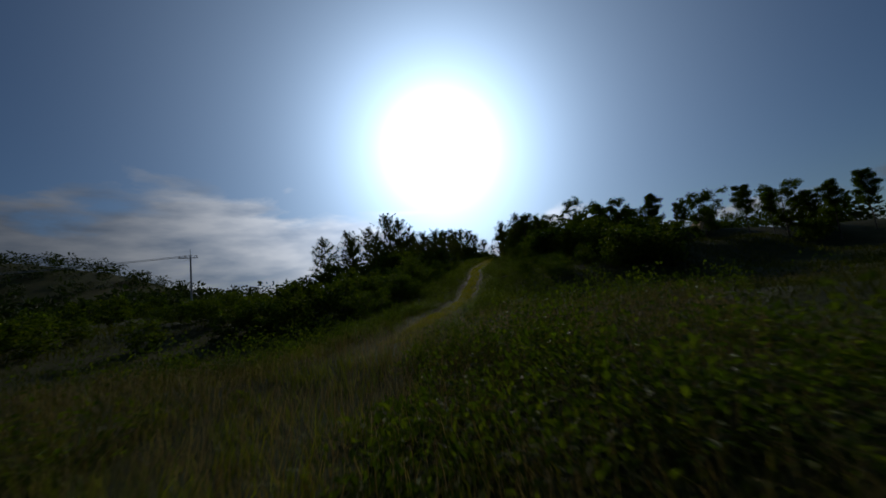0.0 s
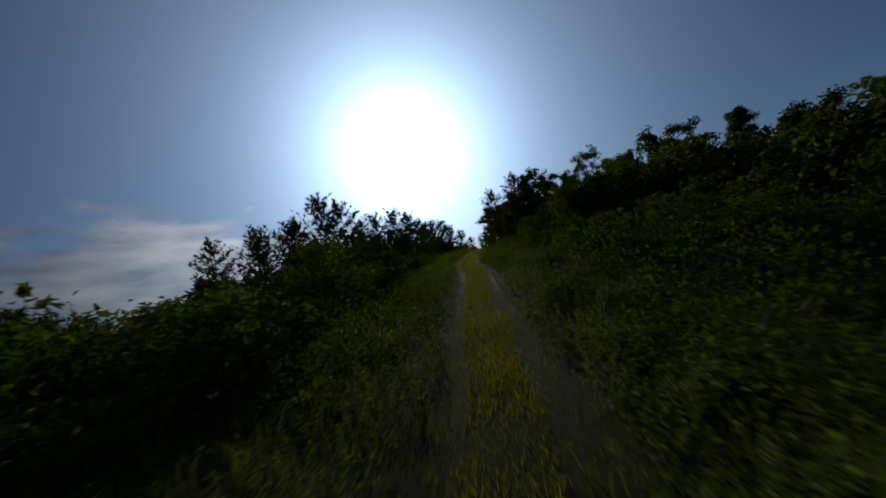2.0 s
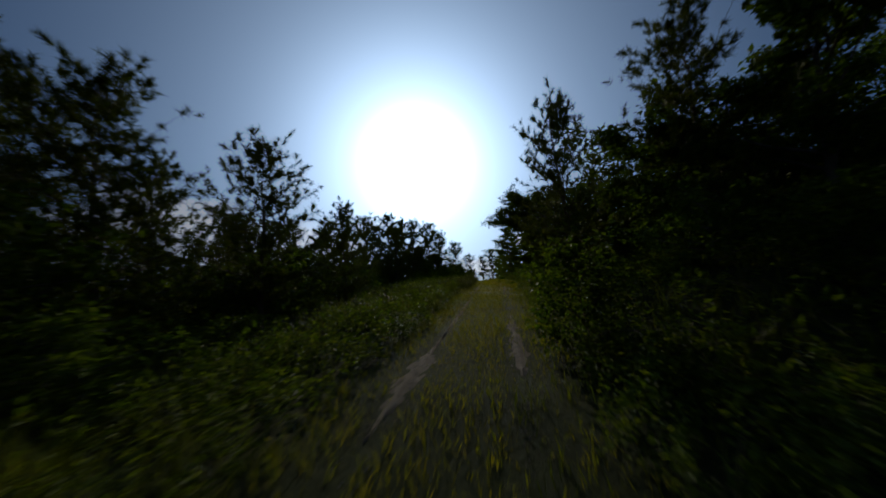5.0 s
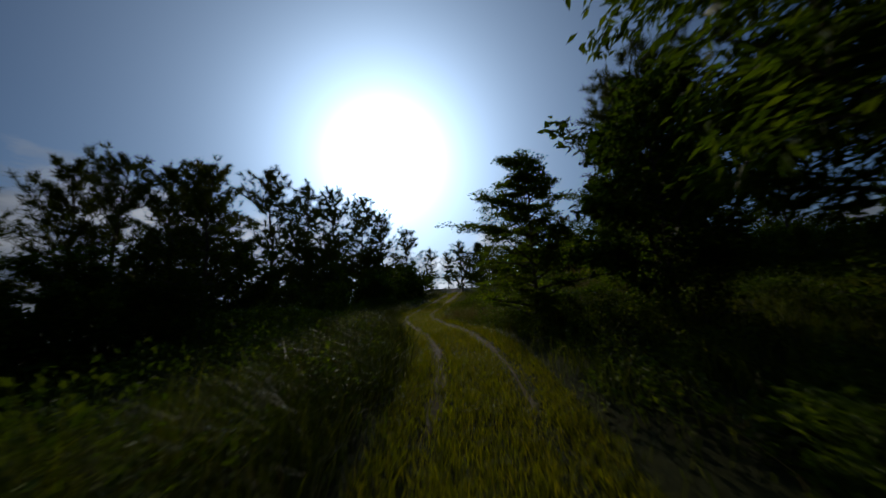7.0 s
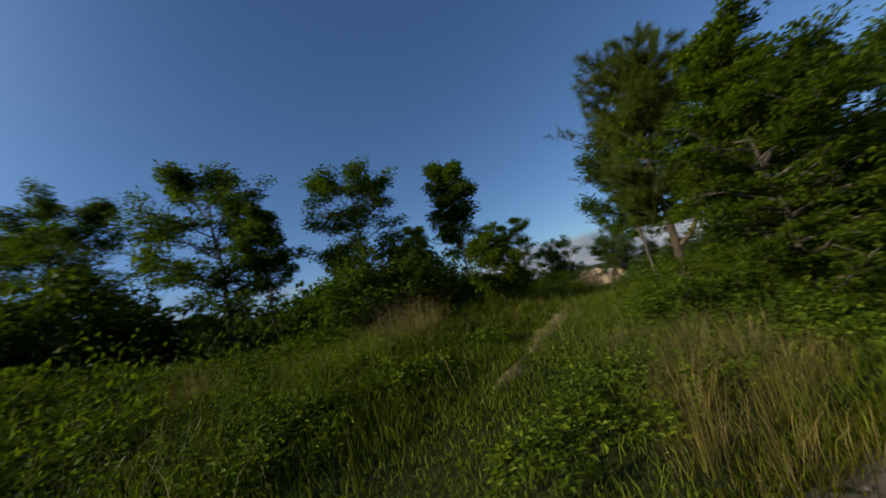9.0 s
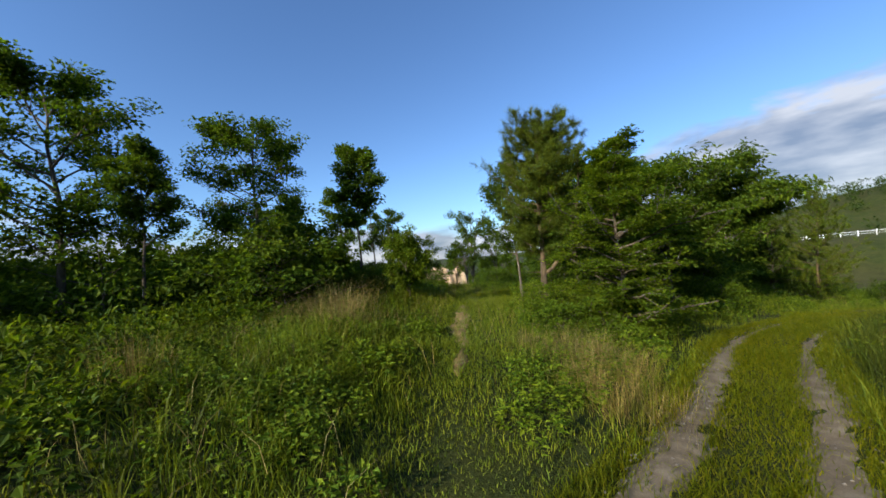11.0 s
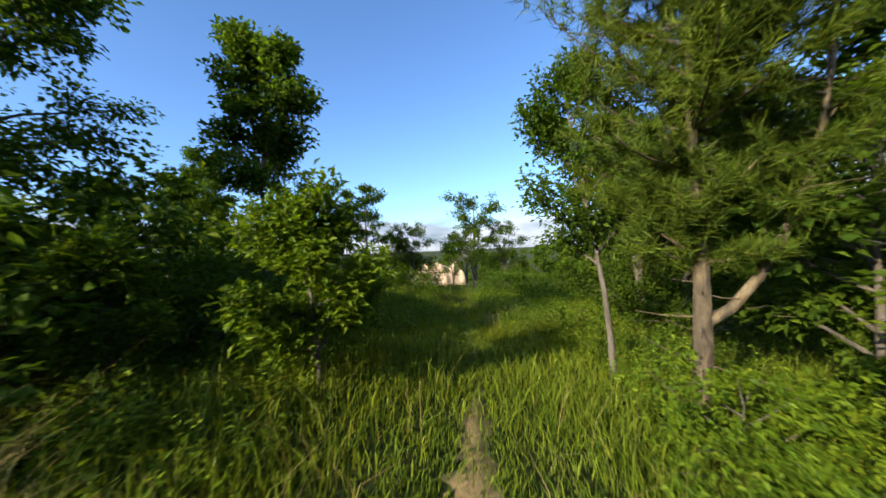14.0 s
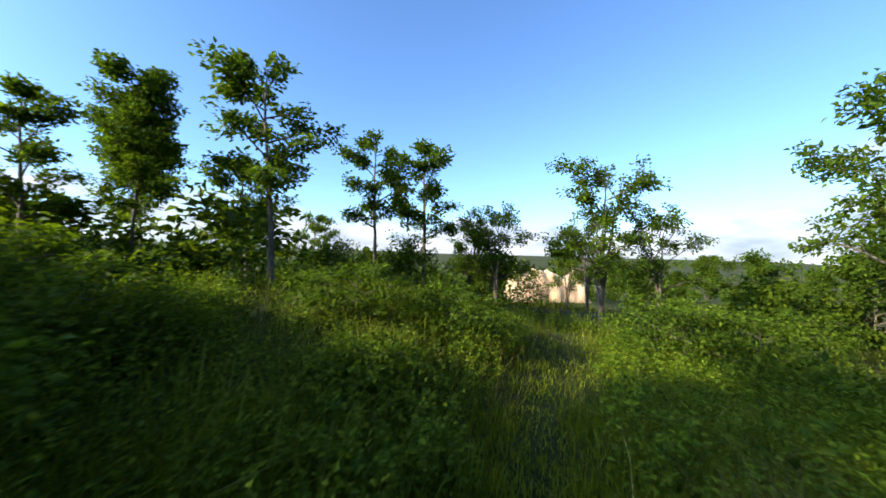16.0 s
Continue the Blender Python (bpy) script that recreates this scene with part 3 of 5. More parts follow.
def pine(name, seed, H, spread, base=0.12, tufts=1500, per=12, needle=0.2, thick=0.016, radius=None, sway=0.02, ragged=0.3, blunt=0.6, fork=None, globe=False):
    """A pine: trunk, whorls of upturned limbs with side twigs, and tufts of needles."""
    rng = np.random.default_rng(seed)
    k = np.linspace(0, 1, 10)
    r0 = radius or H * 0.014
    a = rng.uniform(0, 2 * math.pi)
    trunk = np.outer(k, [0, 0, H * 0.96]) + np.outer(k**1.5, [math.cos(a) * sway * H, math.sin(a) * sway * H, 0]) + np.cumsum(rng.standard_normal((10, 3)) * [0.01 * H, 0.01 * H, 0], 0) * k[:, None]
    trunk[0, 2] -= 0.25
    wood, tips = [(trunk, r0 * (1 - 0.9 * k) * (1 + 0.4 * np.exp(-k * 14)) + 0.008)], []
    z = base * H
    while z < H * 0.97:
        f = z / H
        root = np.array([np.interp(f, k, trunk[:, c]) for c in range(3)])
        for i in range(rng.integers(6, 10) if globe else rng.integers(4, 7)):
            az = rng.uniform(0, 2 * math.pi)
            full = (1.02 - f) ** blunt * min(1, 0.6 + (f - base) * 2.2)
            if globe:
                full = max(0.05, 1 - abs((f - 0.64) / 0.38) ** 2.2) ** 0.5 * rng.uniform(0.75, 0.9)
            L = spread * full * rng.uniform(1 - ragged * 1.5, 1.15) + 0.15
            el = radians(rng.uniform(-4, 26) + (12 if globe else 34) * f * f)
            d = np.array([math.cos(az) * math.cos(el), math.sin(az) * math.cos(el), math.sin(el)])
            m = np.linspace(0, 1, 5)
            c = root + np.outer(m, d * L) + np.outer(m**2.2, [0, 0, 0.18 * L]) + np.cumsum(rng.standard_normal((5, 3)) * 0.035 * L, 0) * m[:, None]
            wood.append((c, (0.2 * r0 * (1 - f) + 0.008) * (1 - 0.8 * m) + 0.003))
            for j in range(int(5 + 9 * L / spread)):
                g = rng.uniform(0.12, 1.0)
                b = np.array([np.interp(g, m, c[:, q]) for q in range(3)])
                e = unit(d + rng.standard_normal(3) * [0.9, 0.9, 0.35] + [0, 0, 0.3])
                l2 = L * rng.uniform(0.14, 0.36)
                if rng.uniform() < 0.2:
                    wood.append((np.array([b, b + e * l2 * 0.5, b + e * l2]), [0.008, 0.005, 0.003]))
                tips += [(b + e * l2, e), (b + e * l2 * 0.6, e), (b + e * l2 * 0.8, unit(e + [0, 0, 0.6]))]
            tips.append((c[4], unit(d + [0, 0, 0.5])))
        z += H * (rng.uniform(0.026, 0.042) if globe else rng.uniform(0.035, 0.06))
    tips.append((trunk[-1], np.array([0, 0, 1.0])))
    if fork:
        # a second leader that bows out from low on the trunk, and dead stubs
        fz, fa, fl = fork
        root = np.array([np.interp(fz / H, k, trunk[:, q]) for q in range(3)])
        m = np.linspace(0, 1, 8)
        out = np.array([math.cos(radians(fa)), math.sin(radians(fa)), 0])
        bow = root + np.outer(np.sin(m * 1.5) * fl, out) + np.outer(m**1.5, [0, 0, H * 0.55])
        wood.append((bow, r0 * 0.55 * (1 - 0.8 * m) + 0.01))
        for j in range(26):
            g = rng.uniform(0.4, 1.0)
            b = np.array([np.interp(g, m, bow[:, q]) for q in range(3)])
            e = unit(rng.standard_normal(3) * [1, 1, 0.35] + [0, 0, 0.25])
            l2 = spread * rng.uniform(0.3, 0.65)
            wood.append((np.array([b, b + e * l2 * 0.5, b + e * l2]), [0.016, 0.01, 0.004]))
            for _ in range(7):
                e2 = unit(e + rng.standard_normal(3) * 0.7)
                s = b + e * l2 * rng.uniform(0.4, 1)
                tips += [(s + e2 * 0.25, e2), (s + e2 * 0.12, e2)]
        for j in range(12):
            g = rng.uniform(0.06, 0.3)
            b = np.array([np.interp(g, k, trunk[:, q]) for q in range(3)])
            e = unit(rng.standard_normal(3) * [1, 1, 0.12]) * rng.uniform(0.3, 0.9)
            wood.append((np.array([b, b + e * 0.5, b + e + [0, 0, 0.04]]), [0.013, 0.009, 0.004]))
    at, dr = np.array([p for p, _ in tips]), np.array([d for _, d in tips])
    pick = np.repeat(rng.choice(len(at), tufts, replace=tufts > len(at)), per)
    n = len(pick)
    way = dr[pick] * 0.7 + rng.standard_normal((n, 3)) * 0.62
    start = at[pick] - dr[pick] * rng.uniform(0, 0.2, n)[:, None] + rng.standard_normal((n, 3)) * 0.02
    way /= np.linalg.norm(way, axis=1)[:, None]
    side = np.cross(way, rng.standard_normal((n, 3)))
    side = side / (np.linalg.norm(side, axis=1)[:, None] + 1e-9) * thick / 2
    ln = (needle * rng.uniform(0.6, 1.2, n))[:, None]
    v = np.stack([start - side, start + side, start + way * ln], 1).reshape(-1, 3)
    f = (np.arange(n) * 3)[:, None] + [0, 1, 2]
    top = new(name)
    part("trunk", *tubes(wood, 5), M_BARK_PINE, top, smooth=True)
    part("crown", v, f, M_NEEDLE, top)
    return top


def stand(ob, x, y, turn=0.0, size=1.0, tall=1.0, sink=0.0):
    """Puts a thing on the ground."""
    ob.matrix_basis = pose(x, y, float(land(x, y)) - sink, 0, 0, turn) @ Matrix.Diagonal((size, size, size * tall, 1))
    return ob


def again(ob, x, y, turn, size=1.0, tall=1.0, sink=0.0):
    """A copy of a thing elsewhere, at its own size."""
    made = copy_thing(ob, Matrix())
    return stand(made, x, y, turn, size, tall, sink)


# ---- trees along the walk ----
chestnut = tagged(stand(broadleaf("chestnut_tree", 3, 5.8, 2.75, 0.2, 36, 26, 0.65, 26000, 0.19, 0.36, foliage=M_LEAF_CHESTNUT, cluster=0.4, droop=0.6, clumps=0.85, arms=[(2.9, (-3.7, -0.5, 0.9)), (3.2, (-3.5, 0.3, 0.8)), (3.6, (-3.0, -1.1, 0.7)), (4.4, (-2.2, -0.8, 0.8)), (2.7, (-3.3, -1.6, 0.7)), (4.0, (-2.6, -1.7, 0.9))]), 18.1, 75.0, 0, 1.0), "chestnut tree with long hanging leaves over the track", "tree")
layered = tagged(stand(broadleaf("layered_tree", 9, 4.95, 1.6, 0.05, 58, 20, 0.3, 30000, 0.085, 0.52, foliage=M_LEAF_LAYER, cluster=0.25, droop=0.05, profile=0.25, sway=0.0, clumps=0.85, radius=0.05, inner=0.12, cone=True, arms=[(2.4, (-1.0, 0.6, 0.5)), (2.9, (-0.7, 0.2, 0.5))]), 17.6, 82.4, 0), "small broadleaf tree with flat layered branches beside the track", "tree")
pine_big = tagged(stand(pine("pine_tree", 5, 6.2, 1.55, 0.3, 7800, 13, 0.19, 0.012, 0.1, 0.02, 0.2, 0.3, (1.15, 205, 1.25), True), 20.3, 81.0, 0), "forked red-barked pine with a dense rounded crown", "tree")
slender = tagged(stand(broadleaf("oak_tree", 11, 5.6, 1.2, 0.3, 20, 38, 0.8, 14000, 0.088, 0.58, cluster=0.32, radius=0.042, bow=(0.95, -1.3)), 21.35, 80.6, 0), "slender oak with a thin leaning trunk beside the pine", "tree")

# oaks at the edge of the drop
oak_a = tagged(stand(broadleaf("oak_tree", 21, 7.0, 2.35, 0.26, 26, 30, 0.6, 19000, 0.122, 0.62, cluster=0.46), 27.6, 86.9, 0, 0.88), "broad young oak with open clumped foliage", "tree", "oaks at the edge of the meadow")
oak_b = tagged(stand(broadleaf("oak_tree", 22, 6.2, 1.15, 0.42, 17, 42, 0.75, 12000, 0.12, 0.62, sway=0.02, cluster=0.36, radius=0.055), 27.3, 83.0, 0, 1.0), "tall narrow oak with a pointed top", "tree", "oaks at the edge of the meadow")
oak_c = tagged(stand(broadleaf("oak_tree", 23, 6.3, 1.6, 0.38, 14, 34, 0.7, 5200, 0.15, 0.62, cluster=0.34, sway=0.02, clumps=0.5), 35.4, 78.8, 150, 1.0), "slim oak with a bare lower trunk and thin crown", "tree", "scattered meadow oaks")
oak_d = tagged(stand(broadleaf("oak_tree", 24, 6.4, 2.5, 0.34, 18, 40, 0.7, 6400, 0.155, 0.62, stems=3, cluster=0.38, clumps=0.5), 34.7, 66.6, 0), "several-stemmed oak with a spreading airy crown", "tree", "scattered meadow oaks")
for x, y, turn, size, tall in [(27.7, 91.3, 70, 0.93, 1.0), (30.6, 96.4, 200, 0.9, 1.0), (34.6, 99.8, 300, 1.0, 0.95), (14.6, 46.4, 200, 0.6, 0.85), (29.0, 106.0, 40, 0.85, 1.0), (40.0, 99.0, 20, 0.9, 1.0)]:
    again(oak_a, x, y, turn, size, tall)
for x, y, turn, size, tall in [(24.8, 109.0, 160, 0.85, 1.0), (31.4, 47.6, 170, 1.12, 1.05), (33.9, 46.0, 60, 0.9, 1.05), (41.4, 44.6, 250, 1.12, 1.0), (51.2, 43.0, 330, 1.15, 1.1), (48.6, 43.4, 100, 0.95, 1.1), (44.0, 44.0, 20, 0.9, 1.0), (57.3, 44.0, 80, 1.2, 1.1), (28.4, 49.2, 300, 0.95, 1.0), (26.2, 89.9, 250, 0.74, 1.0), (36.3, 81.9, 200, 0.95, 1.0), (38.9, 82.4, 20, 0.95, 1.0)]:
    again(oak_b, x, y, turn, size, tall)
for x, y, turn, size, tall in [(35.2, 83.4, 250, 0.72, 1.0), (36.6, 75.6, 80, 0.8, 1.1), (37.8, 73.2, 200, 1.0, 1.0), (41.4, 79.5, 140, 1.0, 1.0), (45.4, 80.5, 20, 1.0, 1.0), (25.6, 67.4, 60, 1.08, 1.0), (49.9, 76, 10, 1.0, 1.0)]:
    again(oak_c, x, y, turn, size, tall)
for x, y, turn, size, tall in [(33.2, 65.0, 280, 0.72, 1.0), (38.2, 63.2, 220, 0.75, 1.0), (27.6, 63.6, 40, 1.15, 1.1), (40.4, 62.4, 160, 0.62, 1.0), (23.2, 71.5, 280, 0.95, 1.0), (21.4, 74.6, 30, 0.95, 1.0), (36.8, 70.3, 310, 0.68, 1.0), (38.6, 70.6, 60, 0.6, 1.0)]:
    again(oak_d, x, y, turn, size, tall)

sapling = tagged(stand(broadleaf("sapling", 31, 2.3, 0.8, 0.12, 18, 40, 0.8, 7800, 0.105, 0.5, foliage=M_LEAF_BRIGHT, radius=0.025, cluster=0.24), 23.2, 84.0, 0, 0.9), "bright green leafy sapling beside the foot trail", "tree", "saplings")
again(sapling, 24.7, 85.5, 120, 0.7)
again(sapling, 25.75, 81.7, 40, 0.55, 1.25)

# ---- trees beside the first stretch of the track ----
oak_r = tagged(stand(broadleaf("oak_tree", 41, 6.0, 2.5, 0.1, 24, 30, 0.62, 7600, 0.22, 0.64, cluster=0.46, clumps=0.65), 17.2, 63.6, 0, 1.0), "dense oak standing beside the farm track", "tree", "trees up the bank")
locust = tagged(stand(broadleaf("open_tree", 42, 6.0, 2.1, 0.24, 18, 48, 0.8, 5200, 0.19, 0.58, cluster=0.36, stems=2), 16.1, 57.8, 0), "open-crowned tree with upright bare branches", "tree", "trees up the bank")
for x, y, turn, size, tall in [(26.0, 49.6, 50, 1.1, 1.05), (37.2, 46.4, 150, 1.0, 1.1), (18.9, 47.4, 20, 0.74, 0.9), (22.4, 46.6, 120, 0.72, 0.9), (30.4, 52.0, 290, 0.95, 1.05), (46.3, 44.5, 30, 1.0, 1.1), (20.2, 61.0, 80, 1.0, 1.0), (19.0, 69.4, 160, 0.72, 1.0), (19.4, 71.6, 10, 0.66, 1.0), (15.3, 60.2, 260, 0.6, 1.0), (20.7, 66, 200, 0.9, 1.0), (18.8, 79.3, 130, 0.72, 1.0)]:
    again(oak_r, x, y, turn, size, tall)
for x, y, turn, size, tall in [(24.1, 55.2, 70, 1.0, 1.05), (21.2, 51.0, 10, 0.9, 1.0), (18.2, 53.0, 110, 0.85, 1.0), (27.8, 56.6, 140, 1.0, 1.1)]:
    again(locust, x, y, turn, size, tall)

pine_a = tagged(stand(pine("pine_tree", 51, 10.0, 3.5, 0.04, 3600, 9, 0.3, 0.036, blunt=0.42, ragged=0.2), -7, 63.8, 0, 1.1), "dark pine with upturned branch tips", "tree", "pines beside the track")
pine_b = tagged(stand(pine("pine_tree", 52, 9.4, 2.9, 0.16, 2600, 9, 0.28, 0.032, ragged=0.35, blunt=0.42), -0.1, 93.2, 0), "pine with an open ragged crown", "tree", "pines beside the track")
for x, y, turn, size in [(-4.8, 64.8, 100, 0.92), (1.6, 60.6, 200, 0.62), (-0.7, 58.9, 30, 0.58), (-7.9, 56.0, 280, 0.68), (-12.5, 58.2, 10, 0.66), (-10.8, 66.0, 150, 0.85), (3.1, 65.5, 330, 0.62), (-13.9, 63, 70, 0.8), (-2.8, 69, 190, 0.7), (5.2, 71.0, 240, 0.45), (-17.4, 60, 120, 0.75)]:
    again(pine_a, x, y, turn, size * 1.1)
for x, y, turn, size, tall in [(13.5, 62.8, 215, 0.52, 1.25), (15.4, 59.4, 100, 0.6, 1.1)]:
    again(pine_a, x, y, turn, size, tall)
for x, y, turn, size in [(-6.6, 93.5, 40, 1.05), (-3.5, 91.4, 90, 1.0), (1.9, 92.4, 250, 0.97), (5.3, 90.4, 150, 0.8), (7.5, 88.2, 180, 0.72), (4, 97.0, 20, 1.12), (6.4, 101.8, 130, 1.2), (8.2, 105.5, 300, 1.15), (10.4, 109.0, 70, 1.2), (12.6, 111.6, 200, 1.2), (15, 113.0, 20, 1.05), (17.6, 114.5, 220, 0.85), (-4.6, 80.0, 310, 0.85), (-7.6, 86.0, 230, 0.95), (-12.1, 82, 60, 0.9), (32, 104.5, 140, 0.68), (27, 110.0, 240, 0.7), (-11.6, 97, 330, 1.0), (9.5, 96.0, 110, 0.6), (10.8, 100.5, 80, 0.62), (0.9, 86.0, 10, 0.75), (-1.6, 76.0, 45, 0.7), (23.5, 112, 100, 0.6), (13.5, 105.5, 60, 0.5), (25.2, 126.5, 150, 0.62), (28.4, 125.0, 20, 0.55), (22.6, 127.0, 280, 0.7), (30.6, 124.0, 210, 0.6)]:
    again(pine_b, x, y, turn, size)

for x, y, turn, size in [(2.6, 95.6, 30, 0.95), (6.6, 95.0, 140, 0.8), (9.6, 103.0, 250, 0.8), (-2.6, 88.6, 320, 0.9), (5.0, 85.6, 60, 0.6), (13.4, 112.5, 10, 0.9), (-6.5, 77.0, 100, 0.8), (-4.4, 53.0, 200, 0.55), (1.8, 56.4, 20, 0.5)]:
    again(oak_r, x, y, turn, size)

# ---- shrubs ----
shrub_a = tagged(stand(broadleaf("shrub", 61, 2.2, 1.45, 0.03, 28, 40, 0.85, 2200, 0.15, 0.6, foliage=M_LEAF_SHRUB, radius=0.022, cluster=0.3, twigs=0.05), 9.6, 37.0, 0, 0.55), "rounded leafy green shrub in tall grass", "shrub", "shrubs")
shrub_b = tagged(stand(broadleaf("shrub", 62, 1.3, 1.25, 0.03, 24, 25, 0.7, 2100, 0.12, 0.6, foliage=M_LEAF_BRIGHT, radius=0.018, cluster=0.27, twigs=0.05), 20.0, 82.1, 0, 0.6), "low bright green leafy shrub", "shrub", "shrubs")
shrub_c = tagged(stand(broadleaf("shrub", 63, 1.7, 1.65, 0.03, 26, 22, 0.6, 2400, 0.132, 0.62, foliage=M_LEAF_OAK, radius=0.02, cluster=0.32, twigs=0.05), -4.7, 44.0, 0), "spreading dark green shrub beside the track", "shrub", "shrubs")
shrub_far = tagged(stand(broadleaf("shrub", 64, 2.3, 1.75, 0.02, 22, 34, 0.8, 900, 0.3, 0.66, foliage=M_LEAF_SHRUB, radius=0.017, cluster=0.5, twigs=0.0, clumps=0.8), -9.0, 47.0, 0), "dense dark green bush in the thicket", "shrub", "thicket")
rs = np.random.default_rng(77)
SHRUBS = [(9.9, 41), (11.5, 33.5), (11.4, 53), (10.6, 57), (15.6, 65.5), (16.8, 73.2), (18.6, 78.6), (20.8, 77.0), (16.4, 75.4), (22.8, 75.6)]
LOW = [(29.3, 77.8), (31.7, 77.4), (30.4, 80.4), (25.4, 84.4), (21.0, 79.4), (27.4, 88.4), (28.8, 89.8), (27.0, 90.6), (29.8, 88.2), (30.6, 90.2), (26.4, 88.0), (28.2, 87.2), (29.6, 91.6)]
EDGE = [(31.5, 88.2), (33.0, 89.8), (32.6, 87.0), (34.4, 88.4), (30.8, 93.6), (29.0, 94.4), (27.5, 95.6), (33.5, 93.0), (48.5, 43.4), (50.5, 44.6), (52.6, 45.8), (46.6, 42.4), (54.4, 46.6), (24.6, 87.2), (26.2, 85.6), (26.9, 86.6), (25.2, 87.6), (36.0, 90.6)]
placed = list(SHRUBS) + list(LOW) + EDGE
# the open way of the track, its bend and the trail
WAY = np.array([(0.6, 0.8), (0.2, 8), (1.2, 16.4), (2.9, 27.9), (4.7, 38), (5.5, 44), (8.4, 55), (11.9, 66.9), (14.2, 77.8), (13.5, 82), (14.1, 86), (14.9, 91), (16.5, 89.9), (18.4, 87.5), (20.9, 84.2), (23.3, 80.8), (24.9, 79.1), (28, 76.5), (33, 71)])
_u = np.linspace(0, len(WAY) - 1, 220)
WAY = np.column_stack([np.interp(_u, range(len(WAY)), WAY[:, c]) for c in (0, 1)])


def way_gap(x, y):
    return float(np.hypot(WAY[:, 0] - x, WAY[:, 1] - y).min())


def room(x, y, gap):
    # the open glade between the trail and the bare bank
    f = min(max(((x - 24) * 27 + (y - 80) * -30) / 1629, 0), 1)
    if math.hypot(x - 24 - 27 * f, y - 80 + 30 * f) < 2.6:
        return False
    if 27 < x < 35.5 and 73 < y < 82.5:
        return False
    return abs(x - float(track_x(y))) > 2.5 and way_gap(x, y) > 2.7 and all((x - a) ** 2 + (y - b) ** 2 > gap * gap for a, b in placed)


def thicket(n, x0, x1, y0, y1, gap, along=False):
    for _ in range(n * 5):
        y = float(rs.uniform(y0, y1))
        x = float(rs.uniform(x0, x1)) + (float(track_x(y)) if along else 0.0)
        if n and room(x, y, gap):
            placed.append((x, y))
            n -= 1


near = len(placed)
thicket(16, -7, -4.2, 30, 58, 1.9, True)
thicket(22, -8, -3.2, 86, 116, 1.4, True)
thicket(16, 4.0, 8, 42, 72, 1.8, True)
thicket(10, 29, 38, 62, 80, 2.4)
thicket(62, -18, -6.0, 24, 72, 1.6, True)
thicket(40, -44, -15, 18, 62, 2.4, True)
thicket(18, -18, -9, 66, 86, 1.8, True)
thicket(24, -16, -5.5, 86, 112, 1.8, True)
thicket(44, 5, 20, 30, 52, 1.7, True)
thicket(18, 7, 14, 46, 72, 1.8, True)
thicket(26, 30, 60, 52, 84, 2.2)
thicket(30, 26, 42, 84, 104, 1.7)
thicket(10, 20, 34, 104, 116, 2.0)
order = sorted(range(len(placed)), key=lambda k: (k >= near, way_gap(*placed[k])))
crown_far = next(c for c in shrub_far.children if c.name.startswith("crown")).data
far_v = np.array([v.co for v in crown_far.vertices])
far_f = np.array([p.vertices for p in crown_far.polygons])
brush_v, brush_f, total = [], [], 0
for count, k in enumerate(order):
    x, y = placed[k]
    d = way_gap(x, y)
    kind = (shrub_a, shrub_c, shrub_b)[k % 3] if d < 9 else shrub_far
    small = 0.7 if d < 5 else 1.0
    if near - len(EDGE) <= k < near:
        kind, small = shrub_far if d > 12 else (shrub_c, shrub_a)[k % 2], 0.95
    elif len(SHRUBS) <= k < near:
        kind, small = (shrub_c, 0.85) if y > 86 else ((shrub_b, shrub_c)[k % 2], 0.5)
    turn, size, tall = float(rs.uniform(0, 360)), small * float(rs.uniform(0.75, 1.2)), float(rs.uniform(0.8, 1.2))
    if y < 42 and 0 < x - float(track_x(y)) < 13:
        size *= 0.62
    if y < 38 and x < -4.5:
        size *= 0.82
    if count < 277:
        again(kind, x, y, turn, size, tall, 0.1)
        continue
    c, s = math.cos(radians(turn)), math.sin(radians(turn))
    spot = far_v @ np.array([[c, s, 0], [-s, c, 0], [0, 0, tall]]) * size + [x, y, float(land(x, y)) - 0.1]
    brush_v.append(spot)
    brush_f.append(far_f + total)
    total += len(spot)
for x, y, turn, size in [(26.6, 82.5, 20, 0.62), (27.6, 81.3, 140, 0.6), (28.9, 81.7, 250, 0.68), (30.3, 81.0, 80, 0.6), (31.7, 82.0, 310, 0.7), (28.2, 83.3, 190, 0.7), (29.8, 83.0, 40, 0.75), (26.1, 84.0, 100, 0.6), (31.2, 75.7, 70, 0.6), (29.2, 70.9, 200, 0.75), (30.3, 70.0, 20, 0.8), (28.2, 70.2, 130, 0.7)]:
    again(shrub_c, x, y, turn, size, 1.0, 0.1)
for x, y, turn, size in [(17.9, 83.1, 30, 0.5), (17.1, 82.8, 160, 0.4), (18.7, 83.3, 260, 0.6), (19.4, 83.2, 70, 0.5)]:
    again(shrub_b, x, y, turn, size, 1.0, 0.1)
tagged(part("thicket", np.concatenate(brush_v), np.concatenate(brush_f), M_LEAF_SHRUB), "thicket of dark green bushes on the far slopes", "thicket", kind="stuff")

# ---- grass and weeds ----


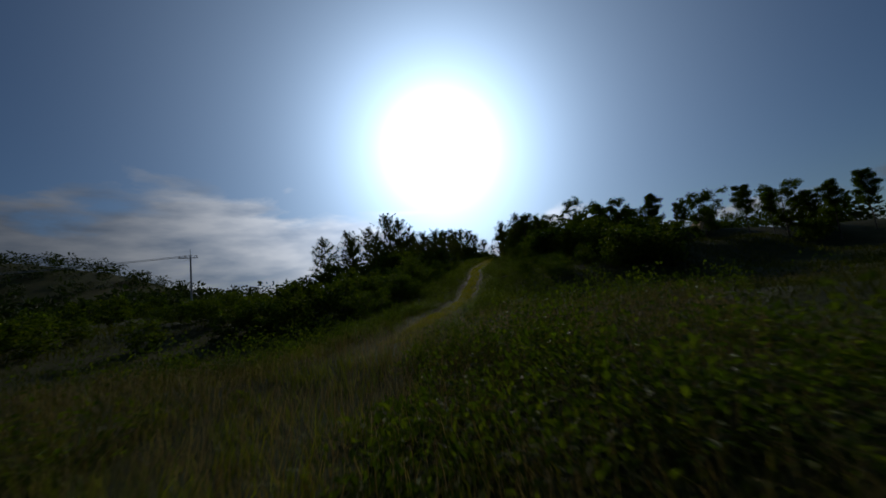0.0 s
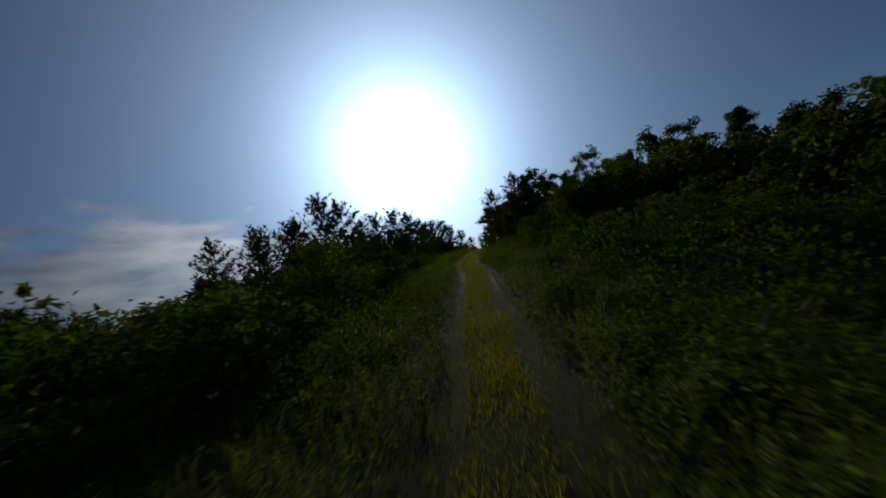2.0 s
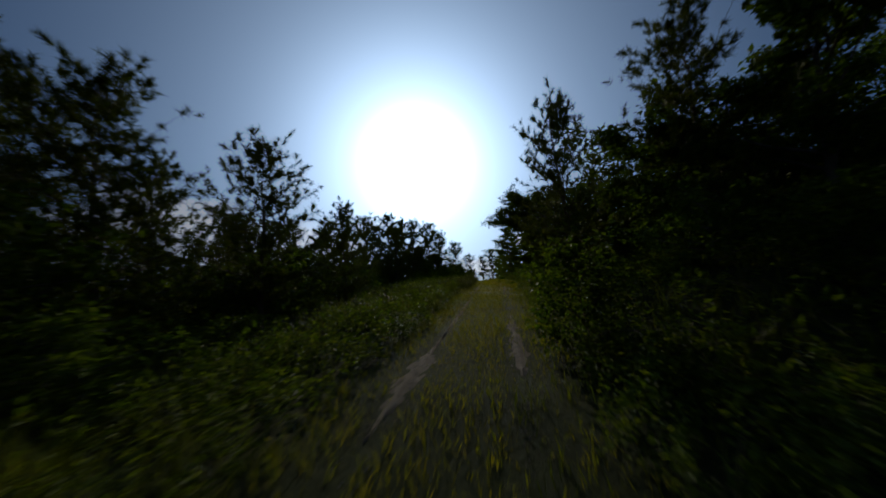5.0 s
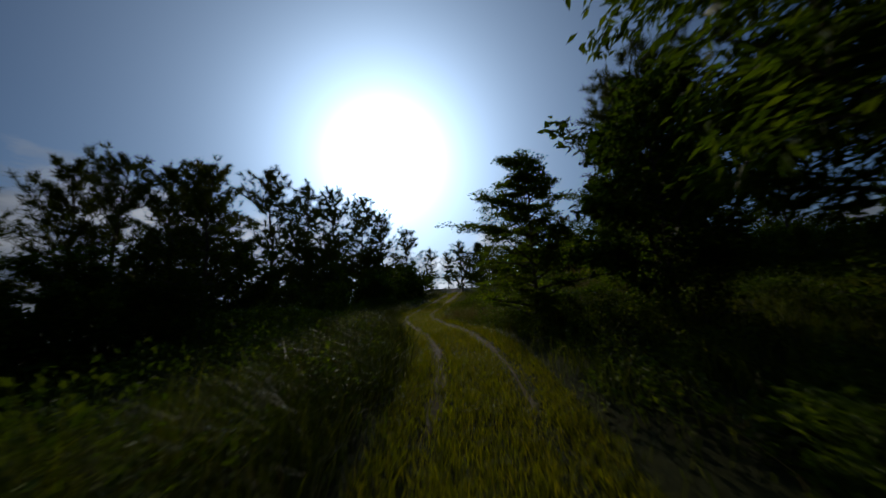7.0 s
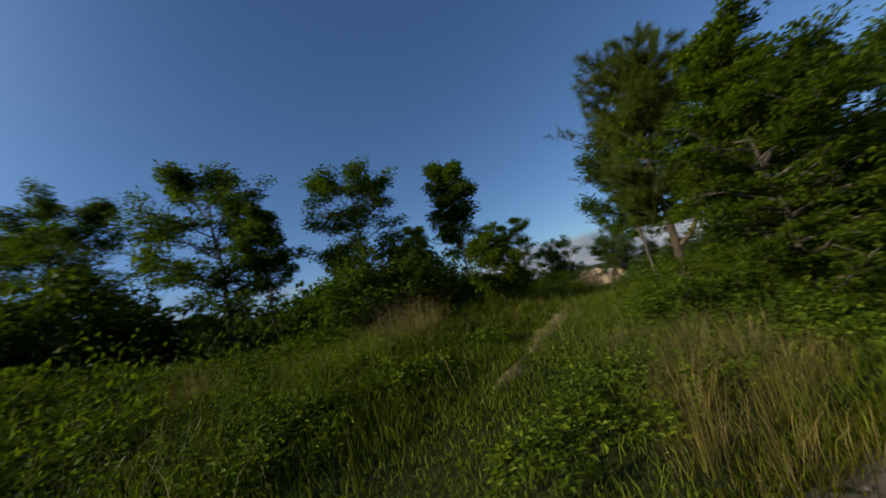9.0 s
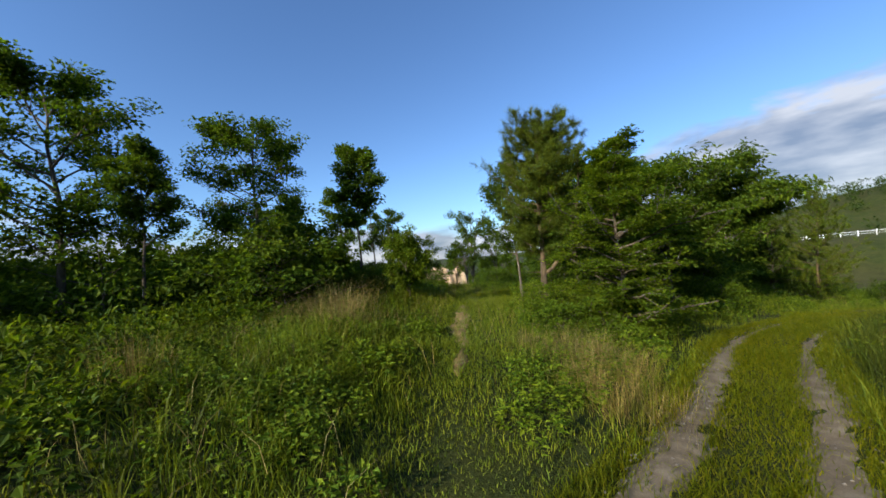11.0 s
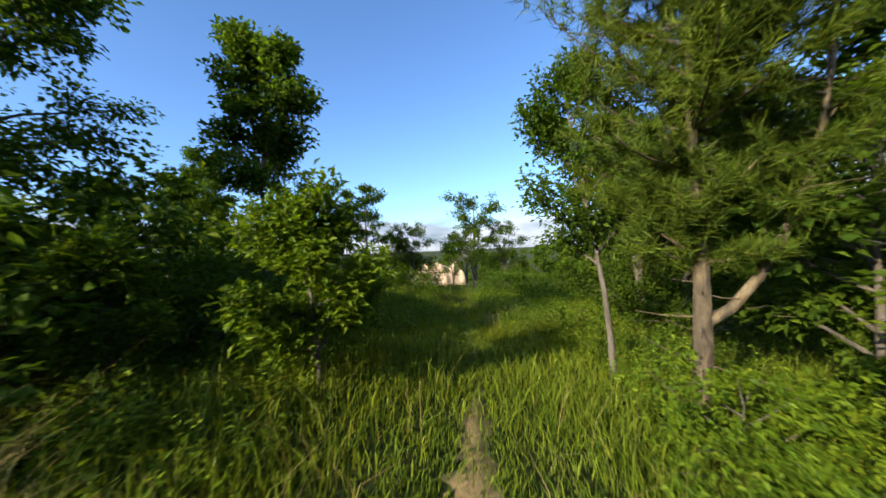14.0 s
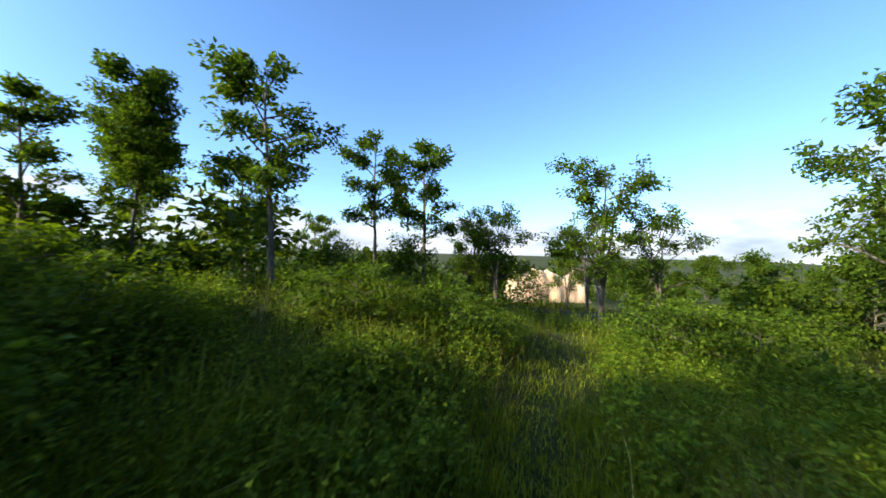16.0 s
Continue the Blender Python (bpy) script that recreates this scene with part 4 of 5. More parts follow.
def scatter(n, seed, reach, power=1.0):
    """Places thrown at random, closer together near the walk."""
    rng = np.random.default_rng(seed)
    half = n // 2
    y1 = rng.uniform(1, 112, half)
    x1 = track_x(y1) + rng.standard_normal(half) * reach * rng.uniform(0.2, 1.6, half)
    u = rng.uniform(0, len(trx) - 1.01, n - half)
    i = u.astype(int)
    x2 = trx[i] + (u - i) * (trx[i + 1] - trx[i]) + rng.standard_normal(n - half) * reach * rng.uniform(0.15, 1.1, n - half)
    y2 = tr_y[i] + (u - i) * (tr_y[i + 1] - tr_y[i]) + rng.standard_normal(n - half) * reach * rng.uniform(0.15, 1.1, n - half)
    return np.column_stack([np.r_[x1, x2], np.r_[y1, y2]]), rng


def off_track(xy):
    return np.where(xy[:, 1] > 12, np.abs(xy[:, 0] - track_x(xy[:, 1])), 9.0)


# tall meadow grass
xy, rng = scatter(250000, 101, 4.6)
side, gap = off_track(xy), trail_gap(xy[:, 0], xy[:, 1])
patch = wave(xy[:, 0] * 0.9, xy[:, 1] * 0.9, 3.3)
keep = (side > np.where(xy[:, 1] < 56, 0.6, np.where(xy[:, 1] > 70, 0.8, 1.0)) + 0.25 * patch) & (rng.uniform(0, 1, len(xy)) < np.clip(0.35 + xy[:, 1] / 22, 0, 1)) & (gap > 0.02) & (rng.uniform(-1.3, 0.8, len(xy)) < patch + 0.5)
xy, side, gap, patch = xy[keep], side[keep], gap[keep], patch[keep]
tus = rng.integers(0, len(xy), len(xy) // 45)
mine = tus[rng.integers(0, len(tus), len(xy))]
grow = np.ones(len(xy))
lump = rng.uniform(0, 1, len(xy)) < np.where(xy[:, 1] < 76, 0.62, 0.4)
grow[lump] = rng.uniform(0.7, 1.75, len(xy))[mine[lump]]
fresh = xy.copy()
fresh[lump] = xy[mine[lump]] + rng.standard_normal((lump.sum(), 2)) * 0.13
xy, side, gap, patch = fresh, off_track(fresh), trail_gap(fresh[:, 0], fresh[:, 1]), np.where(lump, patch[mine], patch)
ok = (side > np.where(fresh[:, 1] < 56, 0.55, np.where(fresh[:, 1] > 70, 0.78, 0.95))) & (gap > trail_bare(fresh[:, 0], fresh[:, 1]) * (0.12 + rng.uniform(0.4, 1, len(xy))))
xy, side, gap, patch, grow = xy[ok], side[ok], gap[ok], patch[ok], grow[ok]
h = grow * (0.26 + 0.10 * patch) * rng.uniform(0.5, 1.5, len(xy)) * np.clip(0.45 + 0.35 * (side - np.where(xy[:, 1] < 56, 0.2, np.where(xy[:, 1] > 70, 0.4, 0.4))), 0.4, 1.15) * np.clip(0.26 + 0.36 * gap, 0.3, 1.1)
h *= np.where((xy[:, 1] > 83) & (xy[:, 0] > 16.6), 0.72, 1.0)
v, f = blades(xy, h, rng.uniform(0.005, 0.012, len(xy)) * (1 + 0.08 * np.minimum(side, 8)), rng, 0.6, 0.8)
tagged(part("meadow_grass", v, f, M_GRASS), "tall uneven green meadow grass", "grass", kind="stuff")

# short grass between and beside the ruts
n = 165000
rng = np.random.default_rng(102)
y = np.where(rng.uniform(0, 1, n) < 0.36, rng.uniform(72, 97, n), rng.uniform(14, 110, n))
s = rng.uniform(-1.5, 1.5, n) * np.where(y > 74, 0.7, np.where(y < 50, 0.5, 1.0))
bare = np.exp(-((np.abs(s) - gauge(y)) / np.where(y > 79, 0.19, 0.17)) ** 2) * np.clip((y - 26) / 8, 0, 1)
keep = rng.uniform(0, 1, n) > bare * (np.where((y > 80) | (y < 60), 0.9, 0.6) - 0.3 * np.exp(-((y - 69) / 5) ** 2))
keep &= (y > 58) | (np.abs(s) < 0.5 + 0.12 * wave(y * 1.3, y * 0, 3.0)) | (rng.uniform(0, 1, n) < np.clip((y - 30) / 50, 0.12, 0.6))
xy = np.column_stack([track_x(y) + s, y])[keep]
h = rng.uniform(0.05, 0.17, len(xy)) * (1 + 0.5 * wave(xy[:, 0] * 2, xy[:, 1] * 2, 1.7))
edge_y = rng.uniform(74, 97, 12000)
edge_s = rng.choice([-1, 1], 12000) * (gauge(edge_y) + rng.choice([-1, 1], 12000) * rng.normal(0.3, 0.07, 12000) * (0.8 + 0.35 * wave(edge_y * 2.2, edge_y * 0, 5.0)))
xy = np.concatenate([xy, np.column_stack([track_x(edge_y) + edge_s, edge_y])])
h = np.r_[h, rng.uniform(0.06, 0.2, 12000)]
v, f = blades(xy, h, rng.uniform(0.006, 0.011, len(xy)), rng, 0.8, 0.8)
tagged(part("track_grass", v, f, M_LAWN), "short yellow-green grass on the farm track", "grass", kind="stuff")

# tall dark grass with straw tips on the verge across the track
rng = np.random.default_rng(112)
n = 16000
y = rng.uniform(70, 93, n)
xy = np.column_stack([track_x(y) - 1.15 - np.abs(rng.standard_normal(n)) * 1.5, y])
xy = np.where(rng.uniform(0, 1, n)[:, None] < 0.7, xy[rng.integers(0, n, n) // 40 * 40] + rng.standard_normal((n, 2)) * 0.16, xy)
xy = xy[track_x(xy[:, 1]) - xy[:, 0] > 1.0]
v, f = blades(xy, rng.uniform(0.3, 0.75, len(xy)), rng.uniform(0.006, 0.013, len(xy)), rng, 0.6, 0.9)
tagged(part("verge_grass", v, f, M_ROUGH), "tall dark green grass on the verge of the track", "grass", kind="stuff")

# fine pale grass on the sunny slope of the glade
rng = np.random.default_rng(113)
n = 42000
xy = np.column_stack([rng.uniform(22.3, 28.6, n), rng.uniform(71.5, 80.5, n)])
xy = np.where(rng.uniform(0, 1, n)[:, None] < 0.6, xy[rng.integers(0, n, n) // 30 * 30] + rng.standard_normal((n, 2)) * 0.14, xy)
gap = trail_gap(xy[:, 0], xy[:, 1])
keep = (gap > 0.3) & (rng.uniform(-0.9, 0.5, n) < wave(xy[:, 0], xy[:, 1], 2.2))
xy, gap = xy[keep], gap[keep]
v, f = blades(xy, rng.uniform(0.18, 0.5, len(xy)) * np.clip(0.4 + 0.4 * gap, 0.4, 1.1), rng.uniform(0.004, 0.008, len(xy)), rng, 0.7, 0.9)
tagged(part("glade_grass", v, f, M_LAWN), "fine yellow-green grass on a sunny glade slope", "grass", kind="stuff")

# sparse low grass that has come up on the bare trail
rng = np.random.default_rng(106)
u = rng.integers(45, 215, 4500)
near_tuft = rng.integers(0, 4500, 4500) // 9 * 9
xy = np.column_stack([trx[u], tr_y[u]]) + rng.standard_normal((4500, 2)) * 0.22
xy = np.where(rng.uniform(0, 1, 4500)[:, None] < 0.7, xy[near_tuft] + rng.standard_normal((4500, 2)) * 0.05, xy)
v, f = blades(xy, rng.uniform(0.06, 0.2, 4500), rng.uniform(0.006, 0.012, 4500), rng, 0.8, 0.8)
tagged(part("trail_grass", v, f, M_GRASS), "low green grass coming up on the bare trail", "grass", kind="stuff")

# dry straw: scattered stems, the first field and the tufts beside the trail
xy, rng = scatter(26000, 103, 5.0)
side, gap = off_track(xy), trail_gap(xy[:, 0], xy[:, 1])
patch = wave(xy[:, 0] * 0.7 + 5, xy[:, 1] * 0.7, 9.1)
keep = (side > 1.3) & (gap > 0.4) & (rng.uniform(-0.6, 1.0, len(xy)) < patch) & ((xy[:, 1] < 78) | (xy[:, 0] < 16) | (rng.uniform(0, 1, len(xy)) < 0.3))
parts_v = [blades(xy[keep], rng.uniform(0.3, 0.8, keep.sum()), rng.uniform(0.004, 0.009, keep.sum()), rng, 0.7, 0.9)]
fx = rng.uniform(-16, 20, 40000)
fy = rng.uniform(0, 21, 40000)
keep = (wave(fx * 0.5, fy * 0.5, 6.0) > -0.35) & (rng.uniform(0, 1, 40000) < np.clip((20 - fy) / 8, 0, 1))
parts_v.append(blades(np.column_stack([fx, fy])[keep], rng.uniform(0.3, 0.85, keep.sum()), rng.uniform(0.005, 0.011, keep.sum()), rng, 0.5, 0.7))
off, vs, fs = 0, [], []
for v, f in parts_v:
    vs.append(v)
    fs.append(f + off)
    off += len(v)
tagged(part("dry_grass", np.concatenate(vs), np.concatenate(fs), M_STRAW), "dry straw-coloured grass stems among the green", "grass", kind="stuff")


def straw_tuft(name, seed, n, reach, tall):
    rng = np.random.default_rng(seed)
    r = np.minimum(np.abs(rng.standard_normal(n)), 1.4) * reach
    a = rng.uniform(0, 2 * math.pi, n)
    root = np.stack([np.cos(a) * r, np.sin(a) * r, np.full(n, -0.05)], 1)
    h = tall * rng.uniform(0.35, 1.0, n) ** 0.8
    out = np.stack([np.cos(a), np.sin(a), np.zeros(n)], 1) * (h * rng.uniform(0.02, 0.85, n) ** 1.3)[:, None] + rng.standard_normal((n, 3)) * [0.05, 0.05, 0]
    sd = np.stack([-np.sin(a + 0.5), np.cos(a), np.zeros(n)], 1) * rng.uniform(0.0012, 0.0029, n)[:, None]
    mid = root + out * 0.4 + np.array([0, 0, 0.6]) * h[:, None]
    tip = root + out * 1.2 + np.array([0, 0, 1.0]) * (h * rng.uniform(0.75, 1, n))[:, None]
    v = np.stack([root - sd, root + sd, mid - sd, mid + sd, tip], 1).reshape(-1, 3)
    o = (np.arange(n) * 5)[:, None]
    f = np.concatenate([o + [0, 1, 3], o + [0, 3, 2], o + [2, 3, 4]])
    return new(name, mesh_of(name, v, f, M_STRAW))


tuft_a = tagged(stand(straw_tuft("straw_tuft", 1, 210, 0.42, 1.3), 21.8, 87.3, 0), "tuft of tall dry straw-coloured grass stems", "grass tuft", "dry grass tufts")
tuft_b = tagged(stand(straw_tuft("straw_tuft", 2, 340, 0.55, 0.55), 21.1, 87.8, 0), "low bleached tuft of dry grass", "grass tuft", "dry grass tufts")
for x, y, turn, size in [(16.95, 86.2, 40, 0.5), (17.4, 85.4, 150, 0.58), (17.5, 84.4, 60, 0.55), (16.7, 85.2, 200, 0.45), (16.5, 86.7, 20, 0.42), (16.5, 85.9, 170, 0.42), (21.9, 87.1, 200, 1.05), (22.5, 86.5, 80, 0.75), (23.5, 86.9, 270, 0.65), (21.1, 90.6, 10, 0.7), (25.9, 76.0, 60, 0.6), (25.35, 78.0, 200, 0.42), (18.2, 84.4, 30, 0.5), (22.9, 87.9, 130, 0.6)]:
    again(tuft_a, x, y, turn, size * 1.15)
for x, y, turn, size in [(21.6, 86.9, 40, 1.1), (17.5, 85.8, 150, 0.8), (17.3, 84.8, 220, 0.9), (18.1, 85.0, 90, 0.8), (16.1, 86.6, 310, 0.8), (22.4, 86.6, 10, 0.8), (26.4, 74.6, 180, 0.9), (25.9, 77.2, 20, 0.6), (22.5, 89.0, 60, 0.9), (18.8, 84.9, 10, 0.7)]:
    again(tuft_b, x, y, turn, size)

# broad-leaved weeds
xy, rng = scatter(15000, 104, 5.5)
xy = np.concatenate([xy, np.column_stack([rng.uniform(24, 33, 3200), rng.uniform(70, 81, 3200)])])
verge = rng.uniform(8, 58, 5000)
xy = np.concatenate([xy, np.column_stack([track_x(verge) + rng.choice([-1, 1], 5000) * rng.uniform(0.8, 2.6, 5000), verge])])
side, gap = off_track(xy), trail_gap(xy[:, 0], xy[:, 1])
patch = wave(xy[:, 0] * 0.8, xy[:, 1] * 0.8, 12.0)
keep = (side > np.where(xy[:, 1] < 50, 0.9, 1.35)) & (gap > np.where((side > 3) & (xy[:, 1] > 80), 1.5, 0.8)) & (xy[:, 1] > 15) & (rng.uniform(-1.0, 0.8, len(xy)) < patch)
xy, side = xy[keep], side[keep]
n, per = len(xy), 15
tall = rng.uniform(0.22, 0.62, n) * np.clip(0.6 + 0.2 * side, 0.6, 1.2)
zz = land(xy[:, 0], xy[:, 1])
k = np.tile(np.linspace(0.25, 1.0, per), n)
root = np.repeat(np.column_stack([xy, zz]), per, axis=0)
lean = np.repeat(rng.standard_normal((n, 2)) * 0.12, per, axis=0) * k[:, None]
az = np.tile(np.arange(per) * 2.4, n) + np.repeat(rng.uniform(0, 6, n), per)
at = root + np.column_stack([lean, k * np.repeat(tall, per)])
way = np.column_stack([np.cos(az), np.sin(az), rng.uniform(-0.3, 0.6, n * per)])
ln = rng.uniform(0.04, 0.09, n * per) * (1.25 - 0.5 * k)
v, f = leaves(at, way, ln, ln * 0.5, rng)
tagged(part("weeds", v, f, M_WEED), "broad-leaved green weeds among the grass", "weeds", kind="stuff")


# mounds of rank weeds and bramble
def mounds():
    rng = np.random.default_rng(105)
    n = 2000
    yy = 4 + 96 * rng.uniform(0, 1, n) ** 1.3
    xx = track_x(yy) + rng.choice([-1, 1], n) * (1.9 + np.abs(rng.standard_normal(n)) * 5.0)
    u = rng.integers(0, len(trx), 330)
    xx, yy = np.r_[xx, trx[u] + rng.standard_normal(330) * 5], np.r_[yy, tr_y[u] + rng.standard_normal(330) * 5]
    side, gap = np.abs(xx - track_x(yy)), trail_gap(xx, yy)
    keep = (side > 1.9) & (gap > 2.2) & (wave(xx * 0.55, yy * 0.55, 8.0) > -0.25)
    xx, yy, side = xx[keep], yy[keep], side[keep]
    m = len(xx)
    r = rng.uniform(0.25, 0.85, m) * np.clip(side / 4, 0.5, 1.2)
    r *= np.where(yy < 36, 1.5, 1.0)
    tall = r * rng.uniform(0.7, 1.3, m)
    per = 80
    ball = rng.standard_normal((m * per, 3))
    ball /= np.linalg.norm(ball, axis=1)[:, None]
    ball *= (rng.uniform(0.3, 1, m * per) ** 0.5)[:, None]
    ball[:, 2] = np.abs(ball[:, 2])
    at = np.repeat(np.column_stack([xx, yy, land(xx, yy)]), per, axis=0) + ball * np.column_stack([np.repeat(r, per), np.repeat(r, per), np.repeat(tall, per)])
    ln = rng.uniform(0.08, 0.17, m * per) * np.repeat(np.clip(0.7 + side * 0.05, 0.8, 1.2), per)
    v, f = leaves(at, ball + rng.standard_normal((m * per, 3)) * 0.5, ln, ln * 0.55, rng)
    tagged(part("weed_mounds", v, f, M_LEAF_SHRUB), "low mounds of rank dark green weeds in the meadow", "weeds", kind="stuff")


mounds()


# leafy undergrowth: lumps of broad-leaved plants beside the trail and along the verges
def undergrowth():
    rng = np.random.default_rng(111)
    spots = []
    # the glade past the pine
    x, y = rng.uniform(22.5, 36, 520), rng.uniform(67, 82, 520)
    spots.append(np.column_stack([x, y, rng.uniform(0.3, 0.62, 520), rng.uniform(0.3, 0.75, 520)]))
    # the slope where the trail leaves the track
    x, y = rng.uniform(16.8, 27, 420), rng.uniform(85.4, 94, 420)
    spots.append(np.column_stack([x, y, rng.uniform(0.22, 0.5, 420), rng.uniform(0.16, 0.42, 420)]))
    # both verges of the track
    y = rng.uniform(20, 84, 560)
    hand = rng.choice([-1, 1], 560)
    x = track_x(y) + hand * (1.45 + 2.6 * rng.uniform(0, 1, 560) ** 1.5)
    spots.append(np.column_stack([x, y, rng.uniform(0.25, 0.55, 560), rng.uniform(0.25, 0.7, 560)]))
    p = np.concatenate(spots)
    side, gap = np.abs(p[:, 0] - track_x(p[:, 1])), trail_gap(p[:, 0], p[:, 1])
    p = p[(side > 1.35 + p[:, 2] * 0.5) & (gap > 0.45 + p[:, 2]) & ((p[:, 0] > 27.5) | (p[:, 1] > 82) | (side < 5) | (rng.uniform(0, 1, len(p)) < 0.22)) & (wave(p[:, 0] * 0.9, p[:, 1] * 0.9, 4.4) > -0.35)]
    m, per = len(p), 210
    ball = rng.standard_normal((m * per, 3))
    ball /= np.linalg.norm(ball, axis=1)[:, None]
    ball *= (rng.uniform(0.35, 1, m * per) ** 0.4)[:, None]
    ball[:, 2] = np.abs(ball[:, 2])
    r, tall = np.repeat(p[:, 2], per), np.repeat(p[:, 3], per)
    lump = 1 + 0.3 * np.sin(5 * ball[:, 0] + np.repeat(p[:, 0], per) * 9) * np.sin(4 * ball[:, 1] + np.repeat(p[:, 1], per) * 7)
    at = np.repeat(np.column_stack([p[:, :2], land(p[:, 0], p[:, 1])]), per, axis=0) + ball * np.column_stack([r, r, tall]) * lump[:, None]
    way = ball * [1, 1, 0.35] + rng.standard_normal((m * per, 3)) * [0.6, 0.6, 0.25]
    ln = rng.uniform(0.045, 0.1, m * per) * np.clip(0.6 + r, 0.75, 1.25)
    v, f = leaves(at, way, ln, ln * 0.6, rng)
    tagged(part("undergrowth", v, f, M_WEED), "lumpy leafy green undergrowth beside the track and trail", "weeds", kind="stuff")


undergrowth()


# coarse growth on the slopes farther from the track
def slopes():
    rng = np.random.default_rng(107)
    n = 100000
    y = rng.uniform(2, 98, n)
    s = rng.choice([-1, 1], n, p=[0.45, 0.55]) * (2.6 + 36 * rng.uniform(0, 1, n) ** 1.35)
    x = track_x(np.maximum(y, 10)) + s
    keep = (wave(x * 0.35, y * 0.35, 5.0) > -0.4) & (trail_gap(x, y) > 1.2)
    xy = np.column_stack([x, y])[keep]
    d = np.abs(s[keep])
    v, f = blades(xy, rng.uniform(0.2, 0.6, len(xy)) * (1 + 0.3 * wave(xy[:, 0], xy[:, 1], 2.0)), rng.uniform(0.02, 0.045, len(xy)) * (0.6 + d / 30), rng, 0.9, 0.9)
    tagged(part("slope_grass", v, f, M_ROUGH), "rough dark grass on the slopes beside the track", "grass", kind="stuff")


slopes()


# ---- far woods on the hills ----
def woods():
    rng = np.random.default_rng(9)
    spots = []
    for cx, cy, sx, sy, n in [(-190, 165, 85, 80, 620), (-90, -235, 120, 60, 620), (-75, 95, 22, 40, 220), (-70, 30, 25, 40, 180), (95, 60, 30, 60, 420), (80, 150, 60, 50, 160)]:
        spots.append(np.column_stack([cx + rng.standard_normal(n) * sx * 0.7, cy + rng.standard_normal(n) * sy * 0.7]))
    p = np.concatenate(spots)
    far = np.hypot(p[:, 0] - 5, p[:, 1] - 50)
    p = p[(far > 62) & ~((np.abs(p[:, 0] - 10) < 60) & (p[:, 1] < -5) & (p[:, 1] > -110))]
    n, per = len(p), 46
    size = rng.uniform(1.6, 3.2, n)
    c = np.column_stack([p, land(p[:, 0], p[:, 1]) + size * rng.uniform(0.7, 1.3, n)])
    ball = rng.standard_normal((n * per, 3))
    ball *= (rng.uniform(0, 1, n * per) ** 0.45 / np.linalg.norm(ball, axis=1))[:, None]
    at = np.repeat(c, per, axis=0) + ball * np.repeat(size, per)[:, None] * [1.0, 1.0, 0.95]
    way = at - np.repeat(c, per, axis=0) + rng.standard_normal((n * per, 3)) * 0.5
    ln = np.repeat(size, per) * rng.uniform(0.2, 0.48, n * per)
    v, f = leaves(at, way, ln, ln * 0.8, rng)
    return tagged(part("far_woods", v, f, M_WOOD_FAR), "dark green wooded hillsides in the distance", "woods", kind="stuff")


woods()


# ---- bank of bare earth beyond the meadow ----
def earth_bank(x, y, turn, width, tall):
    n, m = 41, 15
    u, w = np.meshgrid(np.linspace(-1, 1, n), np.linspace(0, 1, m))
    edge = np.clip((1 - np.abs(u)) * 6, 0, 1) ** 0.6
    h = tall * np.sin(np.clip(w * 1.35, 0, 1) * math.pi / 2) ** 0.6 * edge * (0.84 + 0.1 * wave(u * 9, u * 0, 1.0) + 0.07 * wave(u * 31, u * 0, 6.0))
    back = w * 2.2 + 0.25 * wave(u * 7, w * 5, 2.0) + 0.14 * wave(u * 22, w * 12, 3.0)
    v = np.stack([u * width / 2, back, h - 0.4 + 0.12 * wave(u * 25, w * 14, 4.0)], -1).reshape(-1, 3)
    i = np.arange(n * m).reshape(m, n)
    f = np.stack([i[:-1, :-1], i[:-1, 1:], i[1:, 1:], i[1:, :-1]], -1).reshape(-1, 4)
    bank = new("earth_bank", mesh_of("earth_bank", v, f, M_EARTH, True))
    bank.matrix_basis = pose(x, y, float(land(x, y)), 0, 0, turn)
    return tagged(bank, "cut bank of bare ochre earth beyond the meadow", "earth bank")


earth_bank(45.0, 58.8, -112, 6.8, 3.1)


# ---- power pole and wires ----
def box(sx, sy, sz, x=0.0, y=0.0, z=0.0, bevel=0.0):
    bm = bmesh.new()
    bmesh.ops.create_cube(bm, size=1.0, matrix=Matrix.Translation((x, y, z)) @ Matrix.Diagonal((sx, sy, sz, 1)))
    if bevel:
        bmesh.ops.bevel(bm, geom=bm.edges[:], offset=bevel, segments=1, affect="EDGES")
    return bm


def bm_part(name, bm, mat, parent, label=""):
    me = bpy.data.meshes.new(name)
    bm.to_mesh(me)
    bm.free()
    me.materials.append(mat)
    ob = new(name, me)
    ob.parent = parent
    return tagged(ob, label)


